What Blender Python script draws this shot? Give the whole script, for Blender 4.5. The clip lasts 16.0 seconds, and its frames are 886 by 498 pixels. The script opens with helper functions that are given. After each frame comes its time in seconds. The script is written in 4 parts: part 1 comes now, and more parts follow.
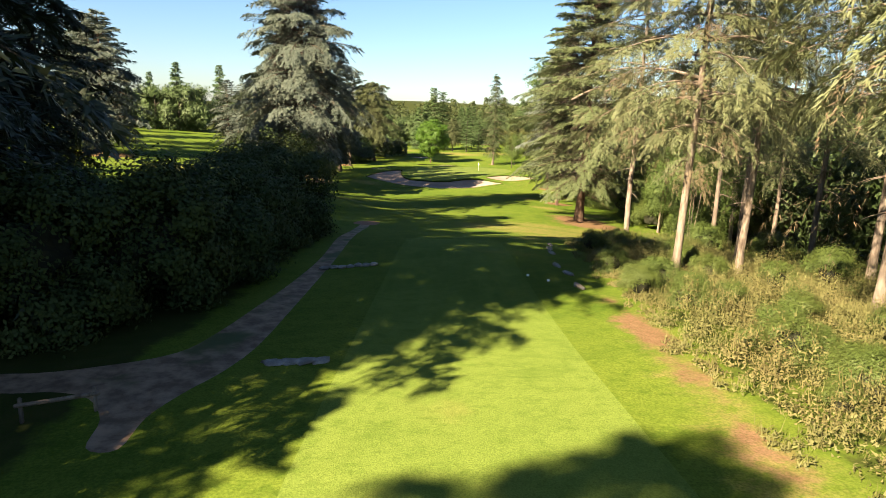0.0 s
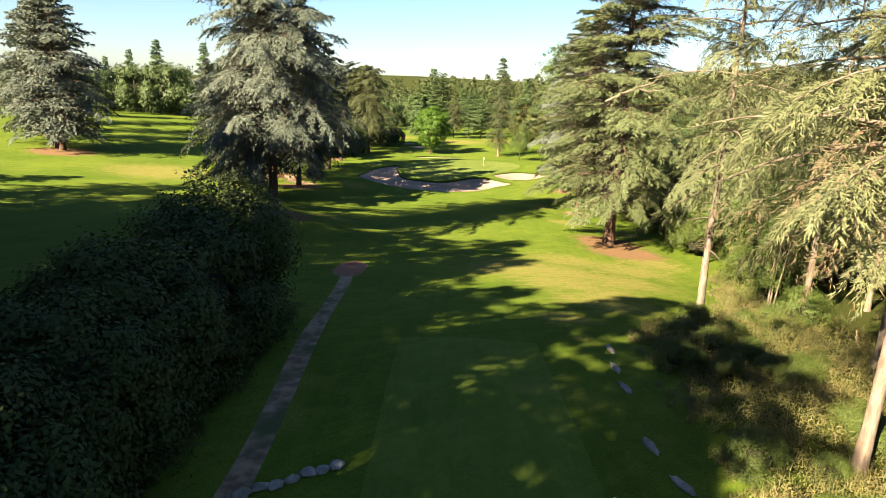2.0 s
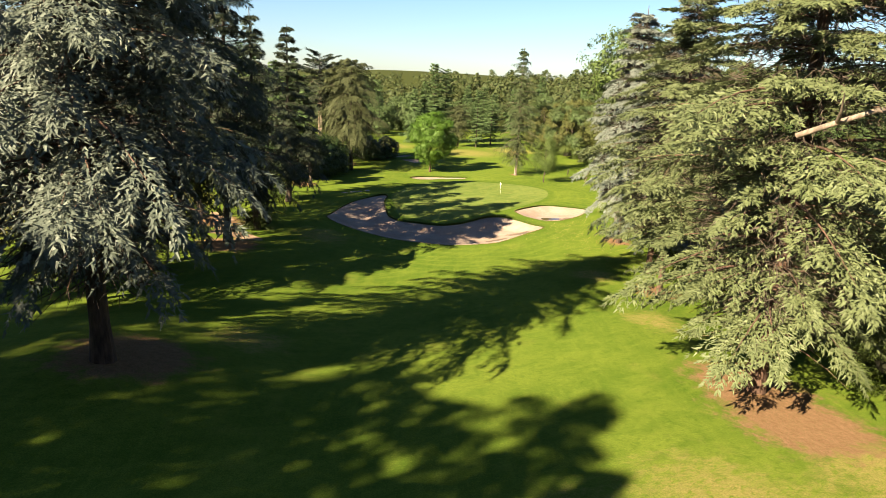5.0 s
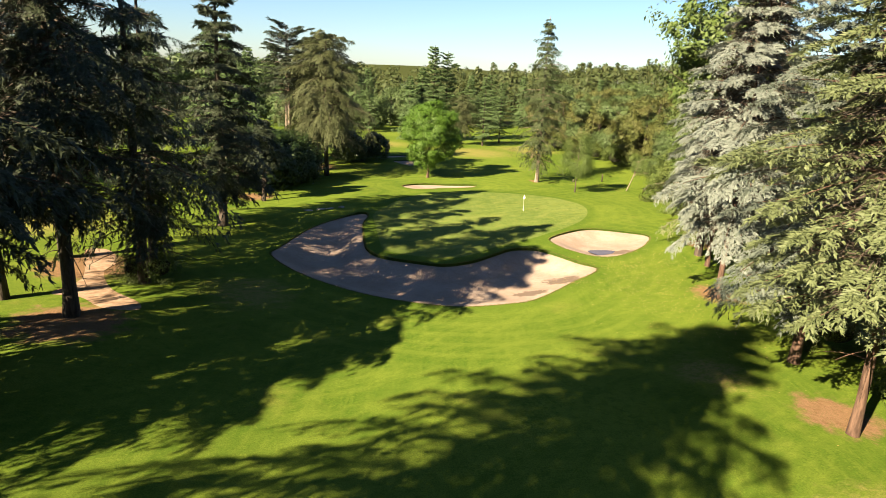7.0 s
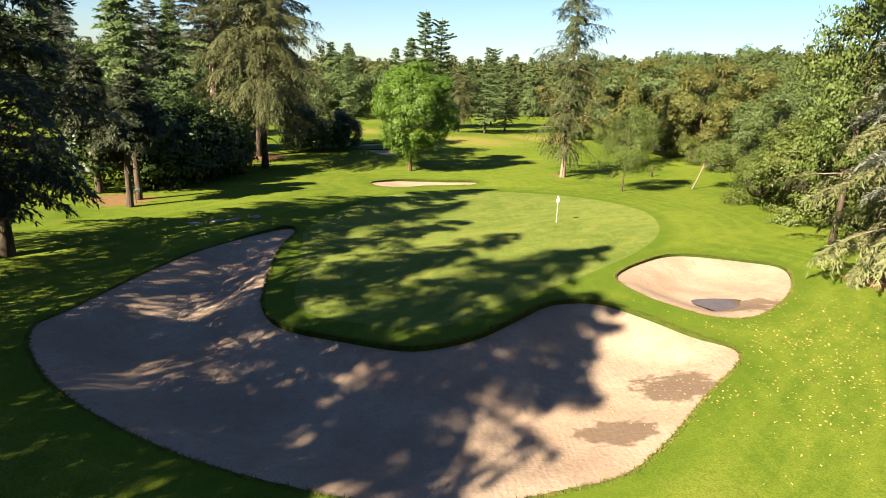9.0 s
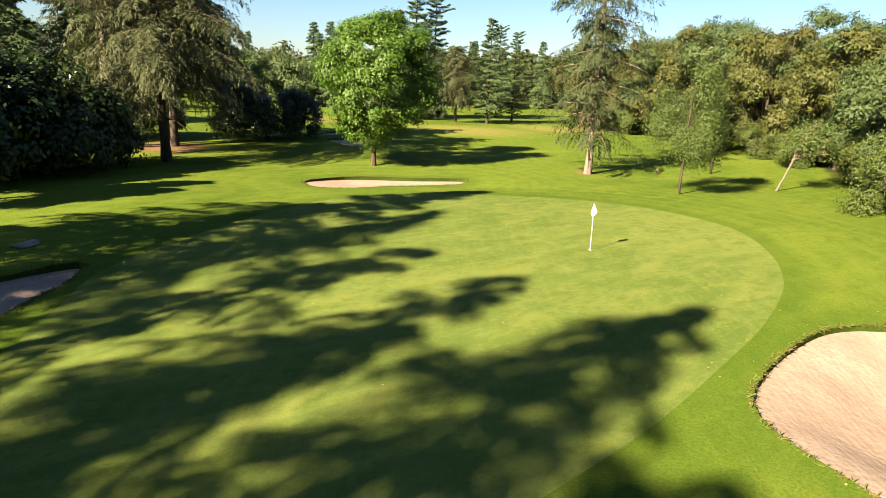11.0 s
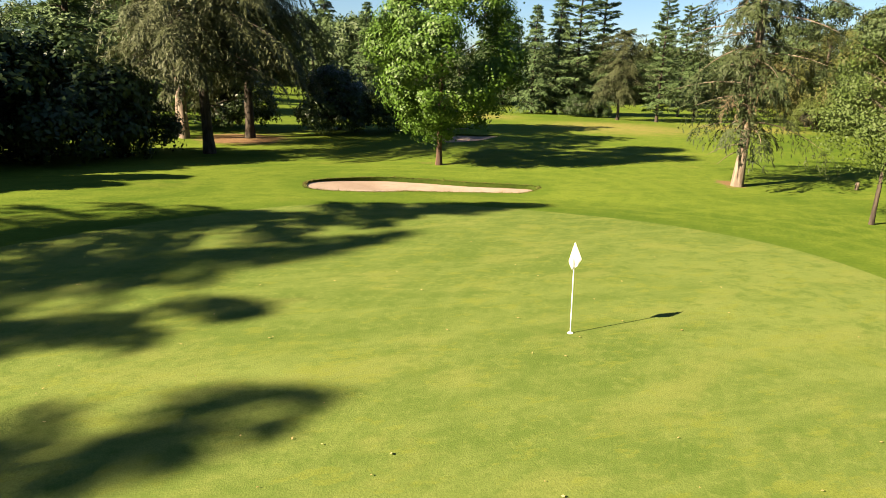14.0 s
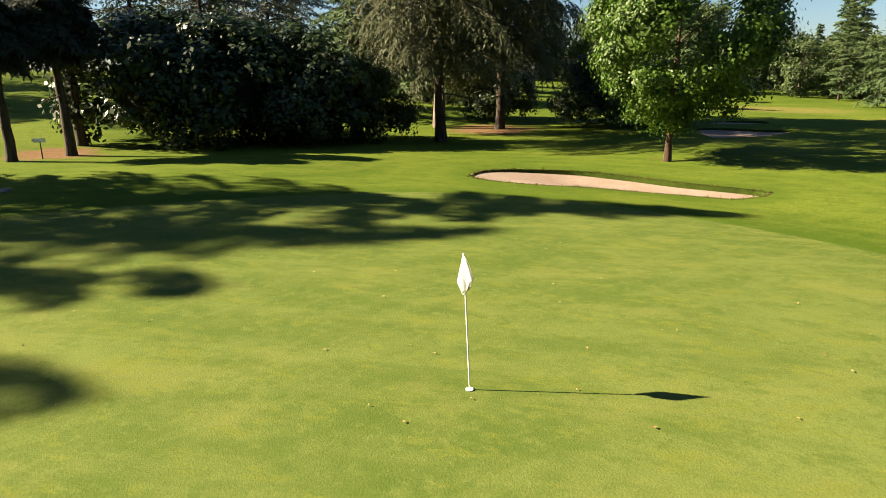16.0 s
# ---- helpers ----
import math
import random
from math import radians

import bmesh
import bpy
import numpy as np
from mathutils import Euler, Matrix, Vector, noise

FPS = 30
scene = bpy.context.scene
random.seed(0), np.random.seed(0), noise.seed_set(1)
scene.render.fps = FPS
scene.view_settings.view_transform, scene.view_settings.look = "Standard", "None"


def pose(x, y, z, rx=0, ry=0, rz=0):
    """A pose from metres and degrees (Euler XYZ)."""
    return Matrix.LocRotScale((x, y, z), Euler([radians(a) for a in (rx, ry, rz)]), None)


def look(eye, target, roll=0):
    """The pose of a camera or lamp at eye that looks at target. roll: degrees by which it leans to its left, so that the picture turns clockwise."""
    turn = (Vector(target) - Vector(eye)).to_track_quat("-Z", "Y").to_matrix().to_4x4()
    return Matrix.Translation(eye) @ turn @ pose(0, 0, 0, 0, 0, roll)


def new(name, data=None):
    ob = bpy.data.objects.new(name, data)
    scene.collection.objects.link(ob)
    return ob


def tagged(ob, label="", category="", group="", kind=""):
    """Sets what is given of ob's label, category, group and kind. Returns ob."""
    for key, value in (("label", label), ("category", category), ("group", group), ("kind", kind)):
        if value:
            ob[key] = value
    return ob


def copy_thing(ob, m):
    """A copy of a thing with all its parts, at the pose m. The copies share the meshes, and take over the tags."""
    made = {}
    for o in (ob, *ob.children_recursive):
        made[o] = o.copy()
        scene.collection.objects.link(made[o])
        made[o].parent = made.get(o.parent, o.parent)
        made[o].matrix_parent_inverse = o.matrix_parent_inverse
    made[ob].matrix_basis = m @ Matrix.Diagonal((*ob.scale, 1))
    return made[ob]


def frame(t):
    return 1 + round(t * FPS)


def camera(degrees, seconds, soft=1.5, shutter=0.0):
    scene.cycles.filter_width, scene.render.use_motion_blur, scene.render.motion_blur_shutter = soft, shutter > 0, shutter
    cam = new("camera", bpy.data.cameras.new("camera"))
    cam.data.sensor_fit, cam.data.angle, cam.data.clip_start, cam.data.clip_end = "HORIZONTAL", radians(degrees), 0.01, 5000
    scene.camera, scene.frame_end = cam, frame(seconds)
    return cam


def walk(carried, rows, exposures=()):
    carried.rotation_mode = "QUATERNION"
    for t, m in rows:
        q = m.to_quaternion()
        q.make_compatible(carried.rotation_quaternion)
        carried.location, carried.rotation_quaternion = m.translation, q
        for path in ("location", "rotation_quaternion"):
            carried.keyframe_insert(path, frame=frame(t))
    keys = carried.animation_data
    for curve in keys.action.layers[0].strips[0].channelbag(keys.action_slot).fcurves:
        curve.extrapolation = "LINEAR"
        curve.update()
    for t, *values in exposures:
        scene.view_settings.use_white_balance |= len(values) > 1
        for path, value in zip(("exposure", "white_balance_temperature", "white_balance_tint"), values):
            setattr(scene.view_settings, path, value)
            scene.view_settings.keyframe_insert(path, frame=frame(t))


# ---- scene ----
cam = camera(70.3, 16.0, soft=0.8)
METRES, EYE, TILT, LEAN, TURN = 160.0, 15.2, 0.0, 0.0, 0.0
ROWS = [
    (0.0, 0.0, 0.0, 0.0, 0.5, -12.54, -2.26),
    (0.5, -0.0008, 0.0219, 0.0048, 0.5, -13.25, -2.3),
    (1.0, -0.0018, 0.0463, 0.0096, 0.51, -13.97, -2.3),
    (1.5, -0.003, 0.0727, 0.0145, 0.49, -14.58, -2.34),
    (2.0, -0.0051, 0.1013, 0.0192, 0.41, -14.79, -2.39),
    (2.5, -0.0061, 0.1339, 0.0232, 0.44, -14.83, -2.41),
    (3.0, -0.007, 0.1693, 0.0267, 0.49, -14.88, -2.45),
    (3.5, -0.008, 0.2069, 0.0283, 0.51, -14.98, -2.52),
    (4.0, -0.0085, 0.2471, 0.0277, 0.55, -15.08, -2.56),
    (6.5, -0.0136, 0.4677, 0.0135, 0.38, -15.44, -2.89),
    (7.0, -0.0143, 0.5144, 0.0076, 0.37, -15.53, -2.86),
    (7.5, -0.0143, 0.5614, 0.0002, 0.35, -15.6, -2.81),
    (8.0, -0.0131, 0.608, -0.0071, 0.31, -15.66, -2.78),
    (8.5, -0.0105, 0.6553, -0.0167, 0.27, -15.64, -2.71),
    (9.0, -0.006, 0.7021, -0.0263, 0.27, -15.58, -2.72),
    (9.5, -0.0004, 0.7485, -0.0344, 0.23, -15.53, -2.69),
    (12.0, 0.0247, 0.8672, -0.0533, 4.22, -15.55, -2.33),
    (12.5, 0.034, 0.8824, -0.0551, 6.83, -15.54, -2.22),
    (13.0, 0.0442, 0.8962, -0.0569, 10.36, -15.6, -2.05),
    (13.5, 0.0537, 0.9086, -0.0583, 14.64, -15.72, -1.87),
    (14.0, 0.0615, 0.9204, -0.0591, 20.09, -15.81, -1.59),
    (14.5, 0.0686, 0.9314, -0.0598, 25.91, -15.89, -1.27),
    (15.0, 0.0758, 0.9424, -0.0614, 32.95, -16.0, -0.78),
    (15.5, 0.083, 0.9545, -0.0636, 41.52, -16.07, -0.23),
    (16.0, 0.0898, 0.9677, -0.0651, 50.48, -16.11, 0.32),
]
walk(cam, [(t, pose(0, 0, EYE, TILT, LEAN, TURN) @ pose(METRES * x, METRES * y, METRES * z, 90 + pitch, roll, yaw)) for t, x, y, z, yaw, pitch, roll in ROWS],
     exposures=[(0.0, 2.95), (1.0, 3.02), (2.0, 3.08), (3.0, 2.96), (3.5, 2.88), (4.2, 2.80), (9.5, 2.78), (12.5, 2.75), (13.5, 2.67), (14.5, 2.55), (16.0, 2.41)])

# ---- light: low morning sun from behind and to the left, clear sky ----
SUN_EL, SUN_AZ = radians(30.8), math.atan2(-0.681, -0.732)
sun_way = Vector((math.sin(SUN_AZ) * math.cos(SUN_EL), math.cos(SUN_AZ) * math.cos(SUN_EL), math.sin(SUN_EL)))
sun_data = bpy.data.lights.new("sun", "SUN")
sun_data.energy, sun_data.angle, sun_data.color = 4.9, radians(0.55), (1.0, 0.81, 0.555)
sun = new("sun", sun_data)
sun.matrix_world = look(sun_way * 300, (0, 0, 0))
world = bpy.data.worlds.new("sky")
scene.world = world
world.use_nodes = True
wn = world.node_tree.nodes
sky = wn.new("ShaderNodeTexSky")
sky.sky_type, sky.sun_disc = "NISHITA", False
sky.sun_elevation, sky.sun_rotation = SUN_EL, SUN_AZ
sky.air_density, sky.dust_density, sky.ozone_density = 1.0, 0.3, 5.0
wn["Background"].inputs["Strength"].default_value = 0.0238
world.node_tree.links.new(sky.outputs[0], wn["Background"].inputs["Color"])


# ---- materials ----
class Nodes:
    """A small builder for node materials."""

    def __init__(self, name, rough=0.8, spec=0.3):
        self.mat = bpy.data.materials.new(name)
        self.mat.use_nodes = True
        self.tree = self.mat.node_tree
        self.bsdf = self.tree.nodes["Principled BSDF"]
        self.bsdf.inputs["Roughness"].default_value = rough
        self.bsdf.inputs["Specular IOR Level"].default_value = spec
        self.geo = self.add("ShaderNodeNewGeometry")

    def add(self, kind, **inputs):
        n = self.tree.nodes.new(kind)
        for k, v in inputs.items():
            self.put(n, k, v)
        return n

    def put(self, n, key, v):
        sock = n.inputs[int(key[1:])] if key[0] == "_" else n.inputs[key]
        if isinstance(v, bpy.types.NodeSocket):
            self.tree.links.new(v, sock)
        else:
            sock.default_value = v

    def pos(self, sx=1, sy=1, sz=1):
        m = self.add("ShaderNodeVectorMath", _0=self.geo.outputs["Position"], _1=(sx, sy, sz))
        m.operation = "MULTIPLY"
        return m.outputs[0]

    def along(self, degrees, long, across):
        """Position turned so that its first axis runs at that angle, in units of long by across metres."""
        m = self.add("ShaderNodeMapping", Vector=self.geo.outputs["Position"], Rotation=(0, 0, radians(degrees)), Scale=(long, across, 1))
        m.vector_type = "TEXTURE"
        return m.outputs[0]

    def noise(self, vec, scale, detail=3.0, rough=0.55):
        return self.add("ShaderNodeTexNoise", Vector=vec, Scale=scale, Detail=detail, Roughness=rough).outputs[0]

    def step(self, fac, a, b):
        n = self.add("ShaderNodeMapRange", Value=fac)
        n.inputs[1].default_value, n.inputs[2].default_value = a, b
        n.interpolation_type = "SMOOTHSTEP"
        return n.outputs[0]

    def math(self, op, a, b=0.0):
        n = self.add("ShaderNodeMath", _0=a, _1=b)
        n.operation = op
        return n.outputs[0]

    def mix(self, fac, a, b):
        n = self.add("ShaderNodeMix")
        n.data_type = "RGBA"
        for i, v in ((0, fac), (6, a), (7, b)):
            if isinstance(v, bpy.types.NodeSocket):
                self.tree.links.new(v, n.inputs[i])
            else:
                n.inputs[i].default_value = (*v, 1) if isinstance(v, tuple) else v
        return n.outputs[2]

    def attr(self, name):
        n = self.add("ShaderNodeAttribute")
        n.attribute_name = name
        return n.outputs["Fac"]

    def finish(self, color, bump=None, dist=0.02, strength=0.5):
        self.put(self.bsdf, "Base Color", (*color, 1) if isinstance(color, tuple) else color)
        if bump is not None:
            b = self.add("ShaderNodeBump", Height=bump, Distance=dist, Strength=strength)
            self.put(self.bsdf, "Normal", b.outputs[0])
        return self.mat


def turf(name, dark, light, dry, stripe=0.0, grain=14.0, dryness=0.5, zones=False, mottle=1.0, speck=0.58):
    n = Nodes(name, 0.9, 0.03)
    p = n.pos()
    big = n.noise(p, 0.07, 3)
    mid = n.noise(p, 0.55, 4, 0.6)
    fine = n.noise(p, grain, 3, 0.7)
    c = n.mix(n.step(big, 0.35, 0.68), dark, light)
    c = n.mix(n.math("MULTIPLY", n.step(mid, 0.45, 0.75), 0.5), c, light)
    c = n.mix(n.math("MULTIPLY", n.step(n.noise(p, 2.1, 4, 0.7), 0.46, 0.66), 0.5 * mottle), c, dark)
    c = n.mix(n.math("MULTIPLY", n.step(n.noise(p, 5.5, 3, 0.7), 0.50, 0.70), 0.45 * mottle), c, light)
    c = n.mix(n.math("MULTIPLY", n.step(n.noise(p, 0.22, 4, 0.65), 0.56, 0.74), dryness), c, dry)
    streak = n.noise(n.pos(1.9, 0.3, 1), 1.1, 4, 0.65)
    c = n.mix(n.math("MULTIPLY", n.step(streak, 0.48, 0.66), 0.4), c, light)
    c = n.mix(n.math("MULTIPLY", n.step(n.noise(n.pos(0.4, 1.7, 1), 1.5, 4, 0.7), 0.52, 0.68), 0.4), c, dark)
    strokes = n.noise(n.along(41, 3.2, 0.8), 1.0, 5, 0.62)
    c = n.mix(n.math("MULTIPLY", n.step(strokes, 0.47, 0.66), 0.38 * mottle), c, light)
    c = n.mix(n.math("MULTIPLY", n.step(n.noise(n.along(34, 4.5, 1.3), 1.0, 5, 0.66), 0.5, 0.68), 0.36 * mottle), c, dark)
    if mottle > 1.4:
        c = n.mix(n.math("MULTIPLY", n.step(n.noise(n.along(45, 2.2, 1.0), 0.8, 5, 0.65), 0.50, 0.66), 0.6), c, (dry[0] * 1.06, dry[1] * 1.04, dry[2] * 1.6))
        c = n.mix(n.math("MULTIPLY", n.step(n.noise(n.along(38, 1.6, 0.7), 2.0, 5, 0.72), 0.53, 0.63), 0.5), c, dry)
        c = n.mix(n.math("MULTIPLY", n.step(n.noise(n.along(30, 1.4, 0.8), 1.6, 5, 0.7), 0.54, 0.66), 0.5), c, dark)
    if stripe:
        w = n.add("ShaderNodeTexWave", Vector=n.pos(0.9, 0.25, 0), Scale=0.26, Distortion=1.5, Detail=1.0)
        c = n.mix(n.math("MULTIPLY", n.step(w.outputs["Fac"], 0.35, 0.65), stripe), c, light)
    if zones:
        rim = n.attr("rim")
        line = n.math("SINE", n.math("ADD", n.math("MULTIPLY", rim, 3.6), n.math("MULTIPLY", n.noise(p, 0.25, 2), 3.0)))
        mask = n.math("MULTIPLY", n.step(rim, 0.8, 2.5), n.math("SUBTRACT", 1.0, n.step(rim, 8.0, 13.0)))
        c = n.mix(n.math("MULTIPLY", n.math("MULTIPLY", n.step(line, 0.1, 0.9), mask), 0.38), c, light)
        c = n.mix(n.math("MULTIPLY", n.math("SUBTRACT", 1.0, n.step(rim, 0.5, 1.6)), 0.5), c, dark)
        edge = n.math("MULTIPLY", n.noise(p, 0.9, 4, 0.7), 0.9)
        # Dry turf tone, also used for the painted sheen of the far spots.
        worn = n.mix(n.step(n.noise(n.along(35, 1.1, 0.6), 1.7, 6, 0.8), 0.36, 0.54), light, (dry[0] * 1.22, dry[1] * 1.05, dry[2] * 1.6))
        worn = n.mix(n.math("MULTIPLY", n.step(n.noise(p, 3.4, 5, 0.8), 0.53, 0.64), 0.5), worn, dark)
        c = n.mix(n.step(n.math("ADD", n.math("MULTIPLY", n.attr("dry"), 0.75), n.math("MULTIPLY", n.noise(n.along(20, 1.5, 0.8), 1.0, 6, 0.75), 1.15)), 0.82, 1.30), c, worn)
        soil = n.mix(n.noise(p, 3.0, 4), (0.1058, 0.0532, 0.0299), (0.2352, 0.1400, 0.0842))
        c = n.mix(n.step(n.math("ADD", n.attr("litter"), edge), 0.78, 1.12), c, soil)
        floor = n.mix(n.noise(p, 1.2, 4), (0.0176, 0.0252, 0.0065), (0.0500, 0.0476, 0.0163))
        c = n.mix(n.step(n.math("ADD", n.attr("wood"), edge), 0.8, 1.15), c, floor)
    c = n.mix(n.math("MULTIPLY", n.step(fine, 0.3, 0.75), speck), c, (dark[0] * 0.5, dark[1] * 0.5, dark[2] * 0.5))
    return n.finish(c, n.math("ADD", fine, n.math("MULTIPLY", mid, 0.6)), 0.03, 0.35)


M_FAIRWAY = turf("fairway_turf", (0.0499, 0.0882, 0.0093), (0.1122, 0.1471, 0.0194), (0.1575, 0.1542, 0.0328), 0.09, zones=True, mottle=1.35)
M_GREEN = turf("green_turf", (0.0641, 0.0990, 0.0188), (0.1205, 0.1501, 0.0377), (0.1293, 0.1478, 0.0247), 0.06, 30.0, 0.7, mottle=1.5, speck=0.34)
M_TEE = turf("tee_turf", (0.0724, 0.1154, 0.0162), (0.1356, 0.1773, 0.0334), (0.1920, 0.1822, 0.0484), 0.15, 22.0, 0.5)
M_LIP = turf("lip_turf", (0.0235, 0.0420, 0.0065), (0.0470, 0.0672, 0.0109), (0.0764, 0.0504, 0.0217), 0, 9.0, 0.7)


def sand_material():
    n = Nodes("bunker_sand", 0.95, 0.1)
    p = n.pos()
    c = n.mix(n.step(n.noise(p, 0.35, 4), 0.3, 0.7), (0.2063, 0.1553, 0.1248), (0.2536, 0.2022, 0.1664))
    c = n.mix(n.math("MULTIPLY", n.step(n.noise(p, 12, 4), 0.45, 0.7), 0.45), c, (0.1527, 0.1142, 0.0798))
    c = n.mix(n.math("MULTIPLY", n.step(n.noise(p, 2.2, 5, 0.7), 0.46, 0.62), 0.4), c, (0.1692, 0.1260, 0.0866))
    c = n.mix(n.math("MULTIPLY", n.step(n.noise(p, 30, 3, 0.7), 0.5, 0.7), 0.35), c, (0.2728, 0.2315, 0.1977))
    wet = n.step(n.math("ADD", n.attr("wet"), n.math("MULTIPLY", n.noise(p, 1.1, 5, 0.65), 1.0)), 1.08, 1.26)
    c = n.mix(n.math("MULTIPLY", wet, 0.8), c, (0.0737, 0.0539, 0.0403))
    rake = n.add("ShaderNodeTexWave", Vector=n.pos(1, 0.6, 0), Scale=1.3, Distortion=9.0, Detail=3.0)
    h = n.math("ADD", n.math("MULTIPLY", rake.outputs["Fac"], 0.09), n.noise(p, 5, 4))
    return n.finish(c, h, 0.06, 0.5)


M_SAND = sand_material()


def simple(name, a, b, scale, rough=0.85, spec=0.25, stretch=(1, 1, 1), dist=0.03, strength=0.6, c=None):
    n = Nodes(name, rough, spec)
    p = n.pos(*stretch)
    f = n.noise(p, scale, 5, 0.62)
    col = n.mix(n.step(f, 0.32, 0.68), a, b)
    if c:
        col = n.mix(n.step(n.noise(p, scale * 0.23, 3), 0.5, 0.66), col, c)
    return n.finish(col, f, dist, strength)


M_GRAVEL = simple("path_gravel", (0.1021, 0.0668, 0.0414), (0.2517, 0.1728, 0.1134), 1.9, c=(0.0520, 0.0640, 0.0200))
M_EARTH = simple("dusty_earth", (0.1764, 0.1148, 0.0733), (0.2646, 0.1876, 0.1277), 2.2, c=(0.1470, 0.0924, 0.0543))
M_SOIL = simple("red_soil", (0.1176, 0.0476, 0.0272), (0.1999, 0.0896, 0.0543), 4)
M_BARK_RED = simple("cedar_bark", (0.0353, 0.0202, 0.0136), (0.0911, 0.0549, 0.0380), 5, stretch=(1, 1, 0.18), dist=0.08, strength=0.9)
M_BARK_PALE = simple("pale_bark", (0.0920, 0.0686, 0.0513), (0.1839, 0.1482, 0.1170), 6, stretch=(1, 1, 0.25), dist=0.06, strength=0.8, c=(0.0811, 0.0659, 0.0513))
M_BARK_DARK = simple("dark_bark", (0.0206, 0.0157, 0.0120), (0.0617, 0.0476, 0.0353), 6, stretch=(1, 1, 0.2), dist=0.06, strength=0.9)
M_TWIG = simple("dead_twigs", (0.0941, 0.0560, 0.0299), (0.1999, 0.1344, 0.0760), 5)
M_STONE = simple("pale_stone", (0.1411, 0.1316, 0.1195), (0.2470, 0.2296, 0.2091), 4, c=(0.1176, 0.1008, 0.0815))
M_WHITE = simple("white_paint", (0.76, 0.76, 0.74), (0.84, 0.84, 0.82), 8, 0.45, 0.4, strength=0.1)
# Near-black colour standing for the shade inside a bush.
M_CORE_SHADE = simple("core_shade", (0.0071, 0.0078, 0.0033), (0.0176, 0.0179, 0.0076), 2)


def foliage(name, a, b, c, rough=0.6, through_light=0.14):
    """Leaves that vary from blade to blade, with slow drifts over the crown and a little light passing through."""
    n = Nodes(name, rough, 0.25)
    r = n.geo.outputs["Random Per Island"]
    col = n.mix(n.math("ADD", n.math("MULTIPLY", r, 0.55), n.math("MULTIPLY", n.noise(n.pos(), 1.3, 2), 0.45)), a, b)
    col = n.mix(n.math("MULTIPLY", n.step(n.noise(n.pos(), 0.35, 2), 0.45, 0.7), 0.7), col, c)
    obj = n.add("ShaderNodeObjectInfo")
    col = n.mix(n.math("MULTIPLY", obj.outputs["Random"], 0.5), col, c)
    n.finish(col)
    tr = n.add("ShaderNodeBsdfTranslucent", Color=col)
    mx = n.add("ShaderNodeMixShader", _0=through_light, _1=n.bsdf.outputs[0], _2=tr.outputs[0])
    n.tree.links.new(mx.outputs[0], n.tree.nodes["Material Output"].inputs["Surface"])
    return n.mat


M_BLUE = foliage("blue_cedar_needles", (0.0500, 0.0636, 0.0502), (0.1033, 0.1229, 0.0965), (0.0768, 0.0935, 0.0704))
M_SILVER = foliage("silver_cedar_needles", (0.0865, 0.1027, 0.0883), (0.1547, 0.1760, 0.1566), (0.1184, 0.1345, 0.1110))
M_CEDAR = foliage("cedar_needles", (0.0465, 0.0626, 0.0249), (0.1033, 0.1233, 0.0525), (0.0782, 0.0963, 0.0412))
M_DARKCON = foliage("dark_conifer_needles", (0.0144, 0.0230, 0.0132), (0.0350, 0.0459, 0.0243), (0.0247, 0.0334, 0.0155))
M_OLIVE = foliage("olive_conifer_needles", (0.0587, 0.0722, 0.0315), (0.1239, 0.1397, 0.0630), (0.0935, 0.0987, 0.0463))
M_SPRUCE = foliage("spruce_needles", (0.0207, 0.0327, 0.0107), (0.0482, 0.0633, 0.0207), (0.0374, 0.0488, 0.0171))
M_LEAF = foliage("bright_leaves", (0.0265, 0.0653, 0.0047), (0.0662, 0.1225, 0.0123), (0.0484, 0.0981, 0.0085), 0.5, 0.2)
M_LAUREL = foliage("laurel_leaves", (0.0106, 0.0228, 0.0063), (0.0294, 0.0487, 0.0126), (0.0214, 0.0379, 0.0094), 0.38, 0.12)
M_HEDGE = foliage("hedge_leaves", (0.0146, 0.0287, 0.0078), (0.0397, 0.0628, 0.0147), (0.0465, 0.0602, 0.0125), 0.75, 0.15)
M_OAK = foliage("wood_leaves", (0.0288, 0.0423, 0.0077), (0.0615, 0.0752, 0.0145), (0.0634, 0.0569, 0.0145), 0.6, 0.1)
M_WILLOW = foliage("grey_green_leaves", (0.0329, 0.0592, 0.0117), (0.0738, 0.1047, 0.0235), (0.0540, 0.0813, 0.0157), 0.6, 0.25)
M_SHRUB = foliage("undergrowth_leaves", (0.0302, 0.0515, 0.0088), (0.0766, 0.1074, 0.0221), (0.0565, 0.0729, 0.0132), 0.6, 0.15)
M_MEADOW = foliage("meadow_leaves", (0.0470, 0.0683, 0.0152), (0.1147, 0.1232, 0.0369), (0.1323, 0.1092, 0.0435), 0.7, 0.25)
M_EDGE = foliage("edge_grass_blades", (0.0353, 0.0560, 0.0081), (0.0941, 0.1064, 0.0163), (0.1058, 0.0840, 0.0272), 0.8, 0.2)
M_FARWOOD = foliage("far_wood_leaves", (0.0200, 0.0330, 0.0087), (0.0439, 0.0588, 0.0152), (0.0479, 0.0470, 0.0130), 0.7, 0.15)
M_FARCON = foliage("far_conifer_needles", (0.0419, 0.0739, 0.0253), (0.0978, 0.1435, 0.0506), (0.0698, 0.1130, 0.0422), 0.7, 0.2)
M_DARKOLIVE = foliage("dark_olive_needles", (0.0337, 0.0437, 0.0175), (0.0796, 0.0874, 0.0349), (0.0530, 0.0642, 0.0249), 0.6, 0.25)
M_GREENWOOD = foliage("green_wood_leaves", (0.0248, 0.0458, 0.0113), (0.0581, 0.0867, 0.0231), (0.0415, 0.0626, 0.0206), 0.6, 0.1)
